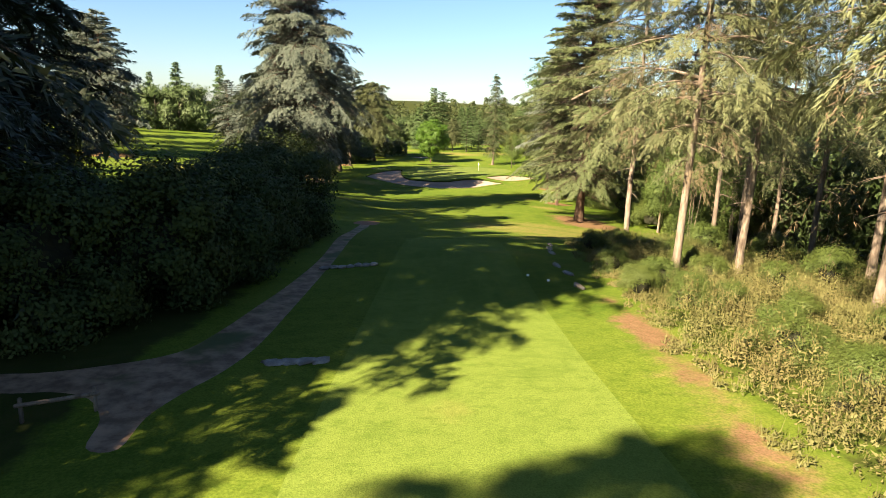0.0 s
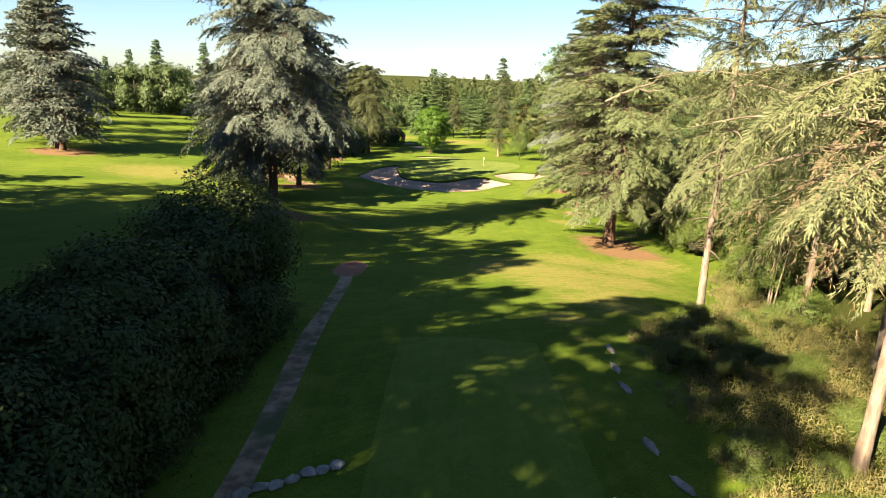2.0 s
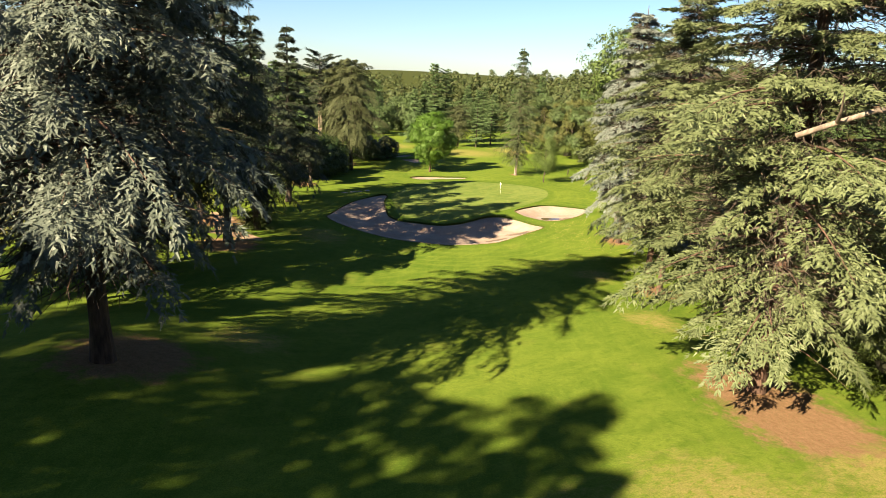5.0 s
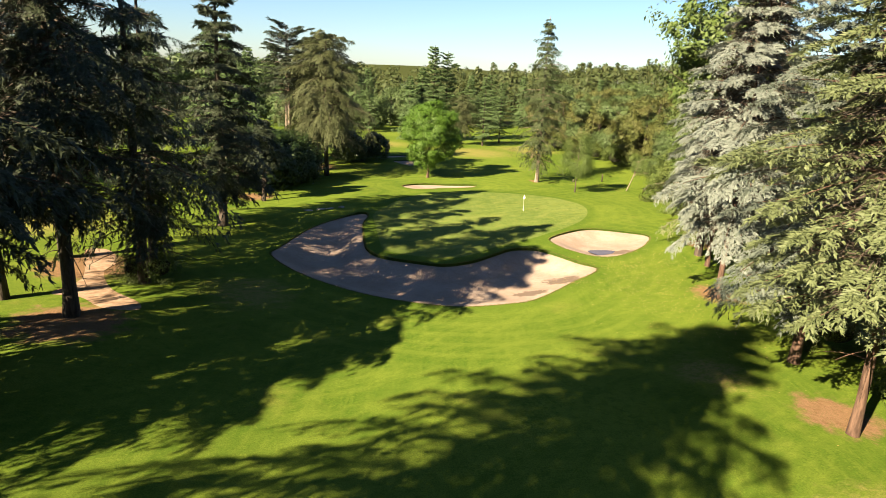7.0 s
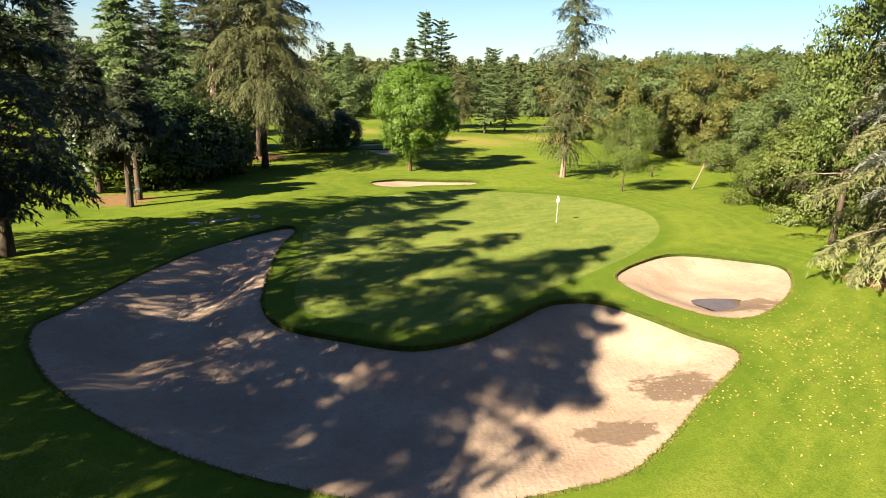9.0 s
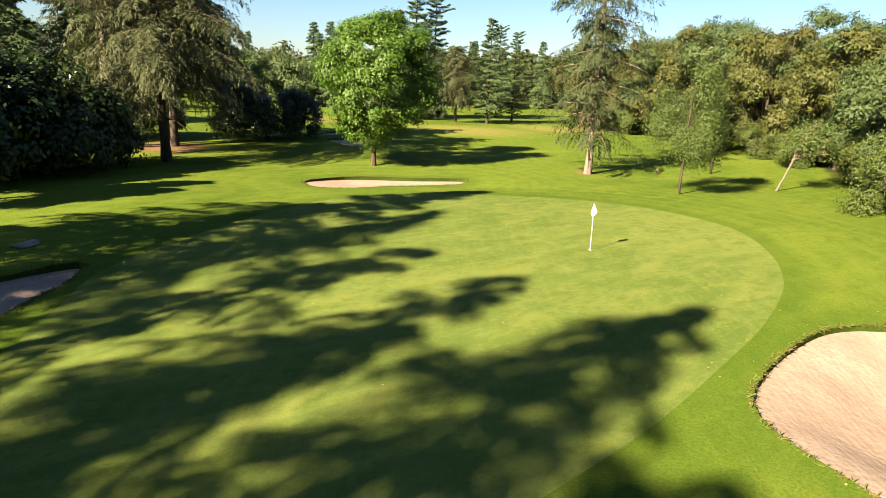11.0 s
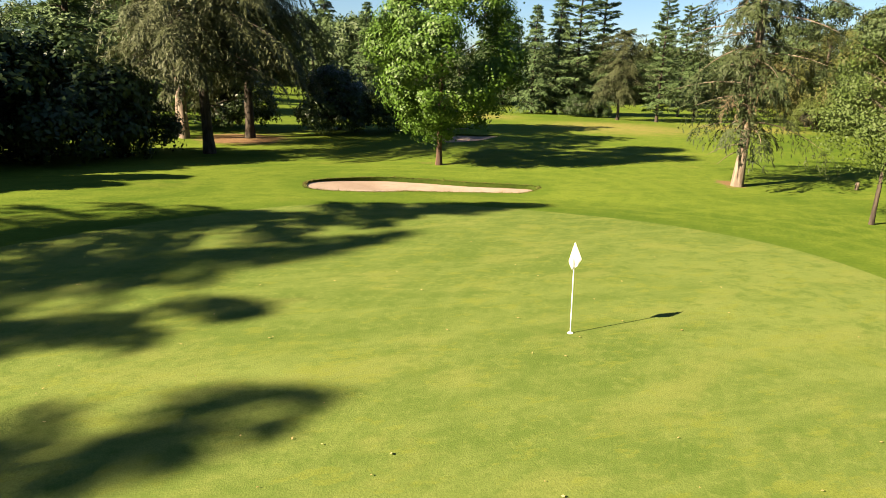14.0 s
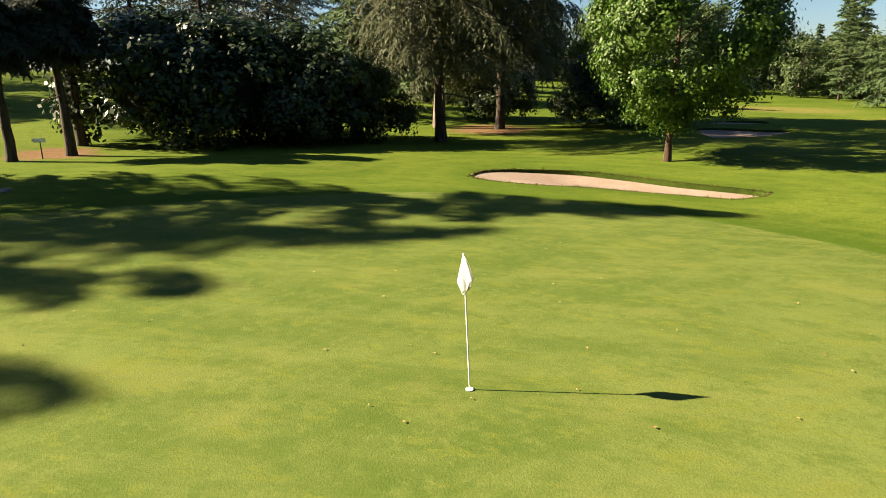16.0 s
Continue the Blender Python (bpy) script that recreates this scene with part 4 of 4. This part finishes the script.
layered = plant("cedar_tree", conifer(44, 24, 5.4, 1.6, M_FARCON, M_BARK_DARK, 105, 16, 26, 0.36, 0.34, 0.25, (0.38, 0.07), trunk=0.26, thin=0.4, ragged=0.4, tier=4), -5.6, 250,
                "distant cedar with open layered boughs", "tree", "cedars beyond the green")
for x, y, turn, sc in ((-2.2, 252, 1.0, 0.95), (7.3, 240, 2.2, 0.7), (12.2, 250, 3.4, 0.66), (10, 262, 4.4, 0.75), (-24, 266, 0.3, 0.6)):
    again(layered, x, y, turn, sc)
for i, (x, y, sc) in enumerate(((-52, 226, 0.9), (-56, 180, 0.85), (-66, 192, 0.9), (-62, 214, 0.8), (-74, 232, 0.9))):
    again(mid, x, y, 1.3 * i + 0.5, sc * 0.75)
farb = plant("leafy_tree", broadleaf(43, 14, 6.4, 0.2, M_OAK, M_BARK_DARK, 900, 22, 0.21, 0.3, spread=0.30, lobes=38, lobe=0.24, tri=True, boughs=7), 37, 207,
             "brownish green broadleaf tree at the wood's edge", "tree", "broadleaf trees of the wood edge")
farg = plant("leafy_tree", broadleaf(45, 14, 6.4, 0.2, M_GREENWOOD, M_BARK_DARK, 900, 22, 0.21, 0.3, spread=0.30, lobes=38, lobe=0.24, tri=True, boughs=7), 31, 226,
             "green broadleaf tree at the wood's edge", "tree", "broadleaf trees of the wood edge")
farw = plant("leafy_tree", broadleaf(46, 14, 6.4, -0.6, M_GREENWOOD, M_BARK_DARK, 260, 16, 0.5, 0.3, spread=0.65, lobes=14, lobe=0.45, tri=True, boughs=5), -60, 262,
             "distant green broadleaf tree", "tree", "distant broadleaf trees")
rg = random.Random(3)
for k in range(3):
    for i in range(15):
        a = i / 14
        x = 45 - 21 * a + k * 8.5 + rg.uniform(-2.4, 2.4) + 10 * a * k * 0.3
        y = 190 + 62 * a + k * 5 + rg.uniform(-1.5, 1.5)
        again(farg if (i * 7 + k) % 3 == 0 else farb, x, y, rg.uniform(0, 6.3), rg.uniform(0.92, 1.18) + 0.08 * k)
for i in range(16):
    again(farg, 36 + rg.uniform(0, 9), 98 + i * 6.2 + rg.uniform(-2, 2), rg.uniform(0, 6.3), rg.uniform(0.7, 0.95))
for i in range(14):
    again(farw, 39 + rg.uniform(0, 10), 4 + i * 6.6 + rg.uniform(-2, 2), rg.uniform(0, 6.3), rg.uniform(0.9, 1.25))
for i in range(44):
    k, i = i % 2, i // 2
    x, y = -172 + i * 8.6 + k * 4 + rg.uniform(-3, 3), 266 + k * 13 + 16 * math.sin(i * 0.7) + rg.uniform(-4, 8) + i * 1.2
    again((farw, farw, farw, farc)[(i * 2 + k * 3) % 4], x, y, rg.uniform(0, 6.3), rg.uniform(1.05, 1.5) if x < -62 else rg.uniform(0.7, 0.95))


for i in range(13):
    again(farg if i % 3 else farb, 34 + (i % 4) * 4.6 + rg.uniform(-1.2, 1.2), 78 + (i // 4) * 8.5 + rg.uniform(-2, 2), rg.uniform(0, 6.3), rg.uniform(0.72, 1.0))


for i in range(62):
    k = i % 2
    x, y = -118 + i * 4.7 + rg.uniform(-2, 2), 304 + k * 15 + 8 * math.sin(i * 0.9) + rg.uniform(-4, 6)
    again((farw, farw, farc, farw, farw, layered, farw)[i % 7], x, y, rg.uniform(0, 6.3), rg.uniform(0.66, 0.92) + 0.1 * k)


def far_wood():
    """Woods on the far rises, as one mass of leaf clumps."""
    g = np.random.default_rng(77)
    x = np.concatenate([g.uniform(-260, 300, 300), g.normal(380, 190, 1150), g.uniform(-600, 300, 200)])
    y = np.concatenate([g.uniform(352, 430, 300), g.normal(640, 150, 1150), g.uniform(420, 900, 200)])
    keep = (y > 350) & ((x > 60) | (y < 920))
    x, y = x[keep], y[keep]
    n = len(x)
    z = land(x, y)
    hh = g.uniform(9, 18, n) * np.where(y > 430, 1.3, 0.95)
    point = g.uniform(0, 1, n) < 0.22
    wide = np.where(point, 0.2, 0.44)
    lobes, per = 9, 22
    d = unit(g.normal(0, 1, (n, lobes, 3)) + np.array([0, 0, 0.35]))
    d[..., 2] = np.abs(d[..., 2])
    size = np.stack([hh * wide, hh * wide, hh * 0.6], 1)[:, None, :]
    heart = np.stack([x, y, z + hh * 0.38], 1)[:, None, :] + d * g.uniform(0.45, 0.75, (n, lobes, 1)) * size
    heart = np.where(point[:, None, None], np.stack([x, y, z], 1)[:, None, :] + np.concatenate([d[..., :2] * (size[..., :2] * (1.05 - np.linspace(0.1, 1, lobes)[None, :, None])), hh[:, None, None] * np.linspace(0.1, 1, lobes)[None, :, None] * np.ones((n, 1, 1))], -1), heart)
    e = unit(g.normal(0, 1, (n, lobes, per, 3)) + d[:, :, None, :] * 0.9 + np.array([0, 0, 0.3]))
    reach = (hh * np.where(point, 0.11, 0.19))[:, None, None, None] * g.uniform(0.75, 1.15, (n, lobes, per, 1))
    c = (heart[:, :, None, :] + e * reach).reshape(-1, 3)
    e = e.reshape(-1, 3)
    s = np.repeat(hh * 0.064, lobes * per) * g.uniform(0.7, 1.4, len(c))
    nrm = unit(e + g.normal(0, 0.3, e.shape))
    D = unit(np.cross(nrm, g.normal(0, 1, e.shape)))
    W = np.cross(nrm, D)
    q = np.stack([c - D * s[:, None], c + W * s[:, None] * 0.8, c + D * s[:, None] * 0.9], 1)
    tagged(new("far_wood", soup("far_wood", q, M_FARWOOD)), "dense mixed woodland on distant rising ground", "woodland", kind="stuff")


far_wood()

# ---- hedge and bushes ----
hedge = plant("hedge_bush", bush_meshes(51, 4.6, 7.6, M_HEDGE, 460, 62, 0.12), -12.6, 48.5, "large dark green rounded hedge bush beside the path", "bush", "hedge by the tee", parts=("inner_growth", "leaves"))
for x, y, turn, sc in ((-12.0, 42.6, 1.0, 0.84), (-11.6, 37.2, 2.2, 0.8), (-11.2, 32.2, 3.1, 0.72), (-11.2, 27.4, 4.0, 0.72), (-11.6, 23.0, 5.0, 0.74), (-13.4, 19.6, 0.9, 0.7), (-17, 43, 0.4, 0.56), (-16.8, 36, 1.6, 0.56), (-16.6, 28, 2.9, 0.62), (-17.5, 21.5, 2.1, 0.8)):
    again(hedge, x, y, turn, sc)
again(olive, 2.0, 241, 1.0, 0.55, "low weeping green conifer beyond the green")
laurel = plant("laurel_bush", bush_meshes(52, 4.8, 7.8, M_LAUREL, 400, 34, 0.19), -27.8, 166.5, "dark glossy laurel bush with dense large leaves", "bush", "laurels by the green", parts=("inner_growth", "leaves"))
for x, y, turn, sc in ((-26.0, 170.8, 1.2, 1.0), (-25.0, 175.2, 2.7, 0.95), (-31, 174, 5.2, 0.9), (-24.5, 179.5, 4.4, 0.7), (-29, 197, 2.5, 0.7), (-20, 200, 1.5, 0.75), (-15.5, 203, 0.5, 0.65), (-4.4, 246, 1.1, 0.42), (-1.4, 247, 3.1, 0.36)):
    again(laurel, x, y, turn, sc)
shrub = plant("shrub", bush_meshes(53, 3.2, 5.2, M_SHRUB, 320, 46, 0.125, 0.32, tri=True), 30, 172.5, "bright green leafy shrub at the wood's edge", "bush", "wood edge shrubs", parts=("inner_growth", "leaves"))
for x, y, turn, sc in ((31, 157, 2, 1.15), (35, 184, 3, 0.9), (38.5, 189, 4, 0.8), (36, 198, 5, 0.7), (31, 94, 0.5, 1.0), (33, 99, 1.7, 1.1), (30, 105, 2.8, 0.9), (29.5, 88, 3.9, 0.85), (32, 81, 5, 0.9), (28.5, 74, 0.2, 0.75),
                       (26.5, 66, 1.4, 0.7), (28, 113, 2.4, 1.0), (29, 122, 3.3, 1.0), (30, 131, 4.1, 1.0), (29.5, 143, 5.5, 0.9), (23.5, 56, 0.8, 0.6), (24, 45, 2.3, 0.55), (23, 36, 3.6, 0.5), (22, 24, 1.6, 0.5), (41, 191.5, 0.3, 0.75), (38, 199, 1.2, 0.8), (35.5, 205, 2.6, 0.7), (33, 212, 3.4, 0.85), (30.5, 219, 4.3, 0.7), (27.5, 227, 5.3, 0.8), (25, 235, 0.9, 0.75), (25.8, 123.5, 0.4, 0.8), (26.4, 135.5, 3.0, 0.9), (27.2, 116, 1.1, 0.9), (26.6, 129.5, 5.1, 0.8)):
    again(shrub, x, y, turn, sc)


plant("shrub", bush_meshes(54, 5.0, 8.8, M_SHRUB, 480, 60, 0.105, 0.33), 31, 166, "tall light green leafy bush at the wood's edge", "bush", parts=("inner_growth", "leaves"))


def meadow():
    """Tall weeds and grasses on the bank beside the tee."""
    g = np.random.default_rng(61)
    n = 4800
    x, y = g.uniform(6.6, 27, n), g.uniform(6, 76, n)
    edge = np.interp(y, [6, 20, 28, 36, 45, 51, 54, 60, 68, 74], [8.4, 7.7, 8.0, 8.4, 9.3, 10.2, 15, 19.5, 23, 25]) + 0.35 * np.sin(y * 0.9)
    lump = 0.5 + 0.5 * np.sin(x * 0.8 + 1.4 * np.sin(y * 0.4)) * np.sin(y * 0.6 + 1.1 * np.sin(x * 0.5))
    k = x > edge + g.uniform(-0.3, 0.9, n)
    x, y, lump, inner = x[k], y[k], lump[k], smooth((x - edge) / 3.0)[k]
    n = len(x)
    high = (0.22 + (0.25 + 1.5 * lump ** 1.5) * inner) * g.uniform(0.6, 1.3, n)
    wide = g.uniform(0.26, 0.6, n) * (0.6 + 0.5 * inner)
    b = 66
    i = np.repeat(np.arange(n), b)
    m = len(i)
    d = unit(g.normal(0, 1, (m, 3)) + np.array([0, 0, 0.3]))
    d[:, 2] = np.abs(d[:, 2])
    d *= g.uniform(0.6, 1.08, m)[:, None]
    P = np.column_stack([x[i] + d[:, 0] * wide[i], y[i] + d[:, 1] * wide[i], np.zeros(m)])
    P[:, 2] = land(P[:, 0], P[:, 1]) + d[:, 2] * high[i]
    face = unit(d + np.array([0, 0, 0.25]) + g.normal(0, 0.3, (m, 3)))
    D = unit(np.cross(face, g.normal(0, 1, (m, 3))) + np.array([0, 0, 0.35]))
    W = unit(np.cross(D, face))
    ln = (0.07 + 0.13 * g.uniform(0, 1, m) ** 2)[:, None]
    wd = g.uniform(0.016, 0.036, m)[:, None]
    tri = np.stack([P - W * wd, P + W * wd, P + D * ln], 1)
    stalk = np.repeat(np.arange(n), 5)
    q = len(stalk)
    S = np.column_stack([x[stalk] + g.normal(0, 0.2, q), y[stalk] + g.normal(0, 0.2, q), np.zeros(q)])
    S[:, 2] = land(S[:, 0], S[:, 1]) + high[stalk] * 0.7
    T = unit(np.column_stack([g.normal(0, 0.22, (q, 2)), np.ones(q)]))
    side = unit(np.cross(T, g.normal(0, 1, (q, 3)))) * 0.011
    tri = np.vstack([tri, np.stack([S - side, S + side, S + T * g.uniform(0.2, 0.55, q)[:, None]], 1)])
    tagged(new("meadow_growth", soup("meadow_growth", tri, M_MEADOW)), "tall yellow-green weeds and grasses beside the tee", "grass", kind="stuff")


meadow()
weeds = random.Random(12)
for i in range(64):
    y = weeds.uniform(9, 58)
    edge = float(np.interp(y, [6, 20, 28, 36, 45, 51, 54, 60], [8.4, 7.7, 8.0, 8.4, 9.3, 10.2, 15, 19.5]))
    again(shrub, edge + 1.0 + weeds.uniform(0, 1) ** 1.3 * 9, y, weeds.uniform(0, 6.3), weeds.uniform(0.17, 0.34), "low yellow-green clump of weeds beside the tee")


def fallen_leaves():
    g = np.random.default_rng(62)
    x = np.concatenate([g.normal(17, 3.4, 1500), g.normal(9, 2, 160), g.uniform(-6, 15, 160), g.normal(20, 3, 200)])
    y = np.concatenate([g.normal(136, 7, 1500), g.normal(134.5, 1.6, 160), g.uniform(146, 168, 160), g.normal(146, 8, 200)])
    poly = ZONES["bunker_front"]
    low = np.where(inside(poly, x, y), lip_height("bunker_front", x, y) + DEPTH["bunker_front"] * smooth(away(poly, x, y) / 3.2), 0)
    keep = ~inside(ZONES["bunker_side"], x, y)
    P = np.column_stack([x, y, land(x, y) - low + 0.03])[keep]
    m = len(P)
    D = unit(np.column_stack([g.normal(0, 1, (m, 2)), g.normal(0, 0.25, m)]))
    W = unit(np.cross(D, np.array([0, 0, 1.0])) + g.normal(0, 0.2, (m, 3)))
    s = (g.uniform(0.016, 0.038, m) + np.where(P[:, 1] < 145, 0.024, 0.0))[:, None]
    q = np.stack([P - D * s, P + W * s * 0.7, P + D * s, P - W * s * 0.7], 1)
    tagged(new("fallen_leaves", soup("fallen_leaves", q, M_DRYLEAF)), "scattered yellow fallen leaves on turf", "leaves", kind="stuff")


fallen_leaves()


def lip_grass():
    """Ragged grass hanging over the bunker edges."""
    g = np.random.default_rng(63)
    out = []
    for name, per in (("bunker_front", 70), ("bunker_side", 50), ("bunker_back", 50)):
        z = ZONES[name]
        nxt = np.roll(z, -1, 0)
        way = unit(nxt - z)
        length = np.linalg.norm(nxt - z, axis=1)
        i = np.repeat(np.arange(len(z)), np.maximum(2, (length * per).astype(int)))
        n = len(i)
        p = z[i] + (nxt - z)[i] * g.uniform(0, 1, n)[:, None]
        inward = np.stack([-way[i, 1], way[i, 0]], 1)
        test = z + np.stack([-way[:, 1], way[:, 0]], 1) * 0.2
        if inside(z, test[:, 0], test[:, 1]).mean() < 0.5:
            inward = -inward
        p = p - inward * g.uniform(-0.03, 0.18, n)[:, None]
        P = np.column_stack([p, land(p[:, 0], p[:, 1]) + 0.01])
        D = unit(np.column_stack([inward * g.uniform(0.2, 1.0, n)[:, None] + g.normal(0, 0.4, (n, 2)), g.uniform(-0.5, 0.7, n)]))
        W = unit(np.cross(D, g.normal(0, 1, (n, 3))))
        ln = g.uniform(0.06, 0.19, n)[:, None]
        out.append(np.stack([P - W * 0.018, P + W * 0.018, P + D * ln], 1))
    tagged(new("edge_grass", soup("edge_grass", np.vstack(out), M_EDGE)), "ragged longer grass along bunker edges", "grass", kind="stuff")


lip_grass()


# ---- flagstick on the green ----
def lathe(profile, sides=16):
    """A turned solid from (radius, height) pairs, closed at both ends."""
    bm = bmesh.new()
    rings = [[bm.verts.new((r * math.cos(2 * math.pi * i / sides), r * math.sin(2 * math.pi * i / sides), z)) for i in range(sides)] for r, z in profile]
    for a, b in zip(rings, rings[1:]):
        for i in range(sides):
            bm.faces.new((a[i], a[(i + 1) % sides], b[(i + 1) % sides], b[i]))
    bm.faces.new(rings[0][::-1])
    bm.faces.new(rings[-1])
    return bm


def mesh_of(name, bm, material, shade=True):
    me = bpy.data.meshes.new(name)
    bm.to_mesh(me)
    bm.free()
    me.polygons.foreach_set("use_smooth", np.full(len(me.polygons), shade))
    me.materials.append(material)
    return me


def flagstick(x, y):
    e = thing("flagstick", x, y, "white flagstick with limp white flag in the hole", "flag")
    part("pole", mesh_of("pole", lathe([(0.012, -0.05), (0.012, 0.3), (0.0125, 2.08), (0.016, 2.09), (0.016, 2.13), (0.006, 2.145)]), M_WHITE), e)
    bm = bmesh.new()
    nu, nv = 10, 12
    grid = {}
    for i in range(nu + 1):
        for j in range(nv + 1):
            s, t = i / nu, j / nv
            a = 0.5 + 5.6 * s
            w = 0.02 + 0.185 * (t / 0.68 if t < 0.68 else 1 - 0.62 * (t - 0.68) / 0.32) * (1.0 - 0.3 * s)
            grid[i, j] = bm.verts.new((w * (0.55 + 0.45 * s) * math.cos(a) + 0.02 * t, 0.45 * w * math.sin(2 * a) + 0.004 * s, 2.12 - t * (0.60 - 0.26 * abs(s - 0.45)) - 0.01 * s))
    for i in range(nu):
        for j in range(nv):
            bm.faces.new((grid[i, j], grid[i + 1, j], grid[i + 1, j + 1], grid[i, j + 1]))
    bmesh.ops.solidify(bm, geom=bm.faces[:], thickness=0.004)
    part("flag", mesh_of("flag", bm, M_WHITE), e, "limp folded white cloth")
    cup = lathe([(0.054, 0.052), (0.062, 0.056), (0.062, 0.062), (0.05, 0.062)], 20)
    part("cup_rim", mesh_of("cup_rim", cup, M_WHITE), e, "white hole rim")
    e.rotation_euler = (radians(2.3), radians(-1.4), 0)
    return e


flagstick(8.2, 160.4)


# ---- tee furniture and small things ----
def rock_mesh(seed, size, material, name="stone"):
    bm = bmesh.new()
    bmesh.ops.create_icosphere(bm, subdivisions=2, radius=0.5)
    for v in bm.verts:
        k = 1 + 0.5 * noise.noise(v.co * 3.4 + Vector((seed * 3.1, 0, 0)))
        v.co = Vector((v.co.x * size[0] * k, v.co.y * size[1] * k, max(-0.3, v.co.z) * size[2] * k))
    return mesh_of(name, bm, material, True)


def lay(name, me, x, y, label, category, group="", turn=0.0, lift=0.0):
    ob = new(name, me)
    ob.location, ob.rotation_euler = (x, y, float(land(x, y)) + lift), (0, 0, turn)
    return tagged(ob, label, category, group)


for k, (x, y, turn) in enumerate(((6.7, 29.7, 1.8), (6.8, 32.7, 1.95), (6.55, 35.1, 1.75), (7.1, 40.1, 1.7), (7.35, 42.5, 1.65), (7.9, 45.4, 1.6))):
    lay("edging_stone", rock_mesh(k, (1.2, 0.34, 0.2), M_STONE, "edging_stone"), x, y, "long pale stone edging the tee bank", "stone", "stones edging the tee", turn, 0.05)
for k in range(7):
    f = k / 6
    lay("edging_stone", rock_mesh(20 + k, (0.52, 0.46 - 0.12 * (k % 2), 0.2), M_STONE, "edging_stone"), -6.05 + 2.35 * f, 31.4 + 1.75 * f + 0.08 * math.sin(k * 2), "pale grey stone in a low step across the turf", "stone", "stones of a low step", 0.62 + 0.2 * math.sin(k * 3), 0.06)
for k in range(4):
    f = k / 3
    lay("edging_stone", rock_mesh(40 + k, (0.74, 0.5, 0.12), M_STONE, "edging_stone"), -4.9 + 1.35 * f, 17.5 + 0.35 * f, "pale grey stone in a low step across the turf", "stone", "stones of a lower step", 0.3 * k, 0.03)
for k, (x, y) in enumerate(((-17.6, 154.1), (-16.4, 154.9), (-15.4, 155.6), (-14.2, 156.6))):
    lay("flat_stone", rock_mesh(60 + k, (1.2, 0.7, 0.16), M_STONE, "flat_stone"), x, y, "flat pale stone lying in shaded turf", "stone", "flat stones by the bunker", 0.5 * k, 0.02)


def block(size, bevel=0.02):
    bm = bmesh.new()
    bmesh.ops.create_cube(bm, size=1)
    for v in bm.verts:
        v.co = Vector((v.co.x * size[0], v.co.y * size[1], v.co.z * size[2]))
    bmesh.ops.bevel(bm, geom=bm.edges[:], offset=bevel, segments=2, affect="EDGES")
    return bm


for x, y in ((4.5, 31.9), (5.4, 30.8)):
    lay("tee_marker", mesh_of("tee_marker", lathe([(0.03, -0.05), (0.07, 0.01), (0.08, 0.06), (0.055, 0.1), (0.012, 0.115)], 14), M_WHITE), x, y, "small white domed marker on the tee", "tee marker", "tee markers")


def signpost(x, y):
    e = thing("sign", x, y, "small white arrow sign on a thin post", "sign")
    part("post", mesh_of("post", lathe([(0.03, -0.1), (0.03, 1.0), (0.01, 1.02)], 10), M_BARK_DARK), e)
    bm = bmesh.new()
    pts = [(-0.42, 0.0), (-0.3, 0.11), (0.32, 0.11), (0.32, -0.11), (-0.3, -0.11)]
    lo = [bm.verts.new((a, -0.045, 1.0 + b)) for a, b in pts]
    hi = [bm.verts.new((a, -0.02, 1.0 + b)) for a, b in pts]
    bm.faces.new(lo)
    bm.faces.new(hi[::-1])
    for i in range(5):
        bm.faces.new((lo[i], hi[i], hi[(i + 1) % 5], lo[(i + 1) % 5])[::-1])
    part("board", mesh_of("board", bm, M_WHITE, False), e, "white pointed board")
    e.rotation_euler = (0, 0, 0.88)
    return e


signpost(-24.2, 159.6)


def rail(x, y):
    e = thing("low_rail", x, y, "low pale wooden rail beside the path", "railing")
    for k in (-1, 1):
        p = part("post", mesh_of("post", block((0.09, 0.09, 0.75)), M_BARK_PALE), e)
        p.location = (k * 0.75, 0, 0.3)
    b = part("rail", mesh_of("rail", block((1.75, 0.06, 0.1)), M_BARK_PALE), e)
    b.location = (0, -0.076, 0.52)
    e.rotation_euler = (0, 0, 0.5)


rail(-8.9, 13.6)


def post(x, y, tall, label, material):
    e = lay("marker_post", mesh_of("marker_post", lathe([(0.11, -0.1), (0.11, tall - 0.05), (0.09, tall), (0.02, tall + 0.01)], 12), material), x, y, label, "post")
    return e


post(20.4, 190.5, 0.45, "short weathered wooden stump post", M_BARK_PALE)
post(25.6, 191.5, 1.4, "dark slim post on the slope", M_BARK_DARK)


def water(x, y, rx, ry, z):
    bm = bmesh.new()
    ring = [bm.verts.new((rx * math.cos(a) * (1 + 0.12 * math.sin(3 * a)), ry * math.sin(a) * (1 + 0.1 * math.cos(2 * a)), 0)) for a in np.arange(28) * 2 * math.pi / 28]
    bm.faces.new(ring)
    ob = new("puddle", mesh_of("puddle", bm, M_WATER))
    ob.location = (x, y, z)
    tagged(ob, "shallow brown puddle in the sand bunker", "water", kind="structure")


n = Nodes("puddle_water", 0.04, 0.5)
M_WATER = n.finish(n.mix(n.noise(n.pos(), 1.5), (0.05, 0.035, 0.02), (0.09, 0.065, 0.04)))
side = ZONES["bunker_side"]
px, py = np.array([15.4]), np.array([144.6])
depth = float(lip_height("bunker_side", px, py)[0] + DEPTH["bunker_side"] * smooth(away(side, px, py)[0] / 3.2))
water(15.4, 144.6, 2.2, 1.3, float(land(15.4, 144.6)) - depth - 0.085)
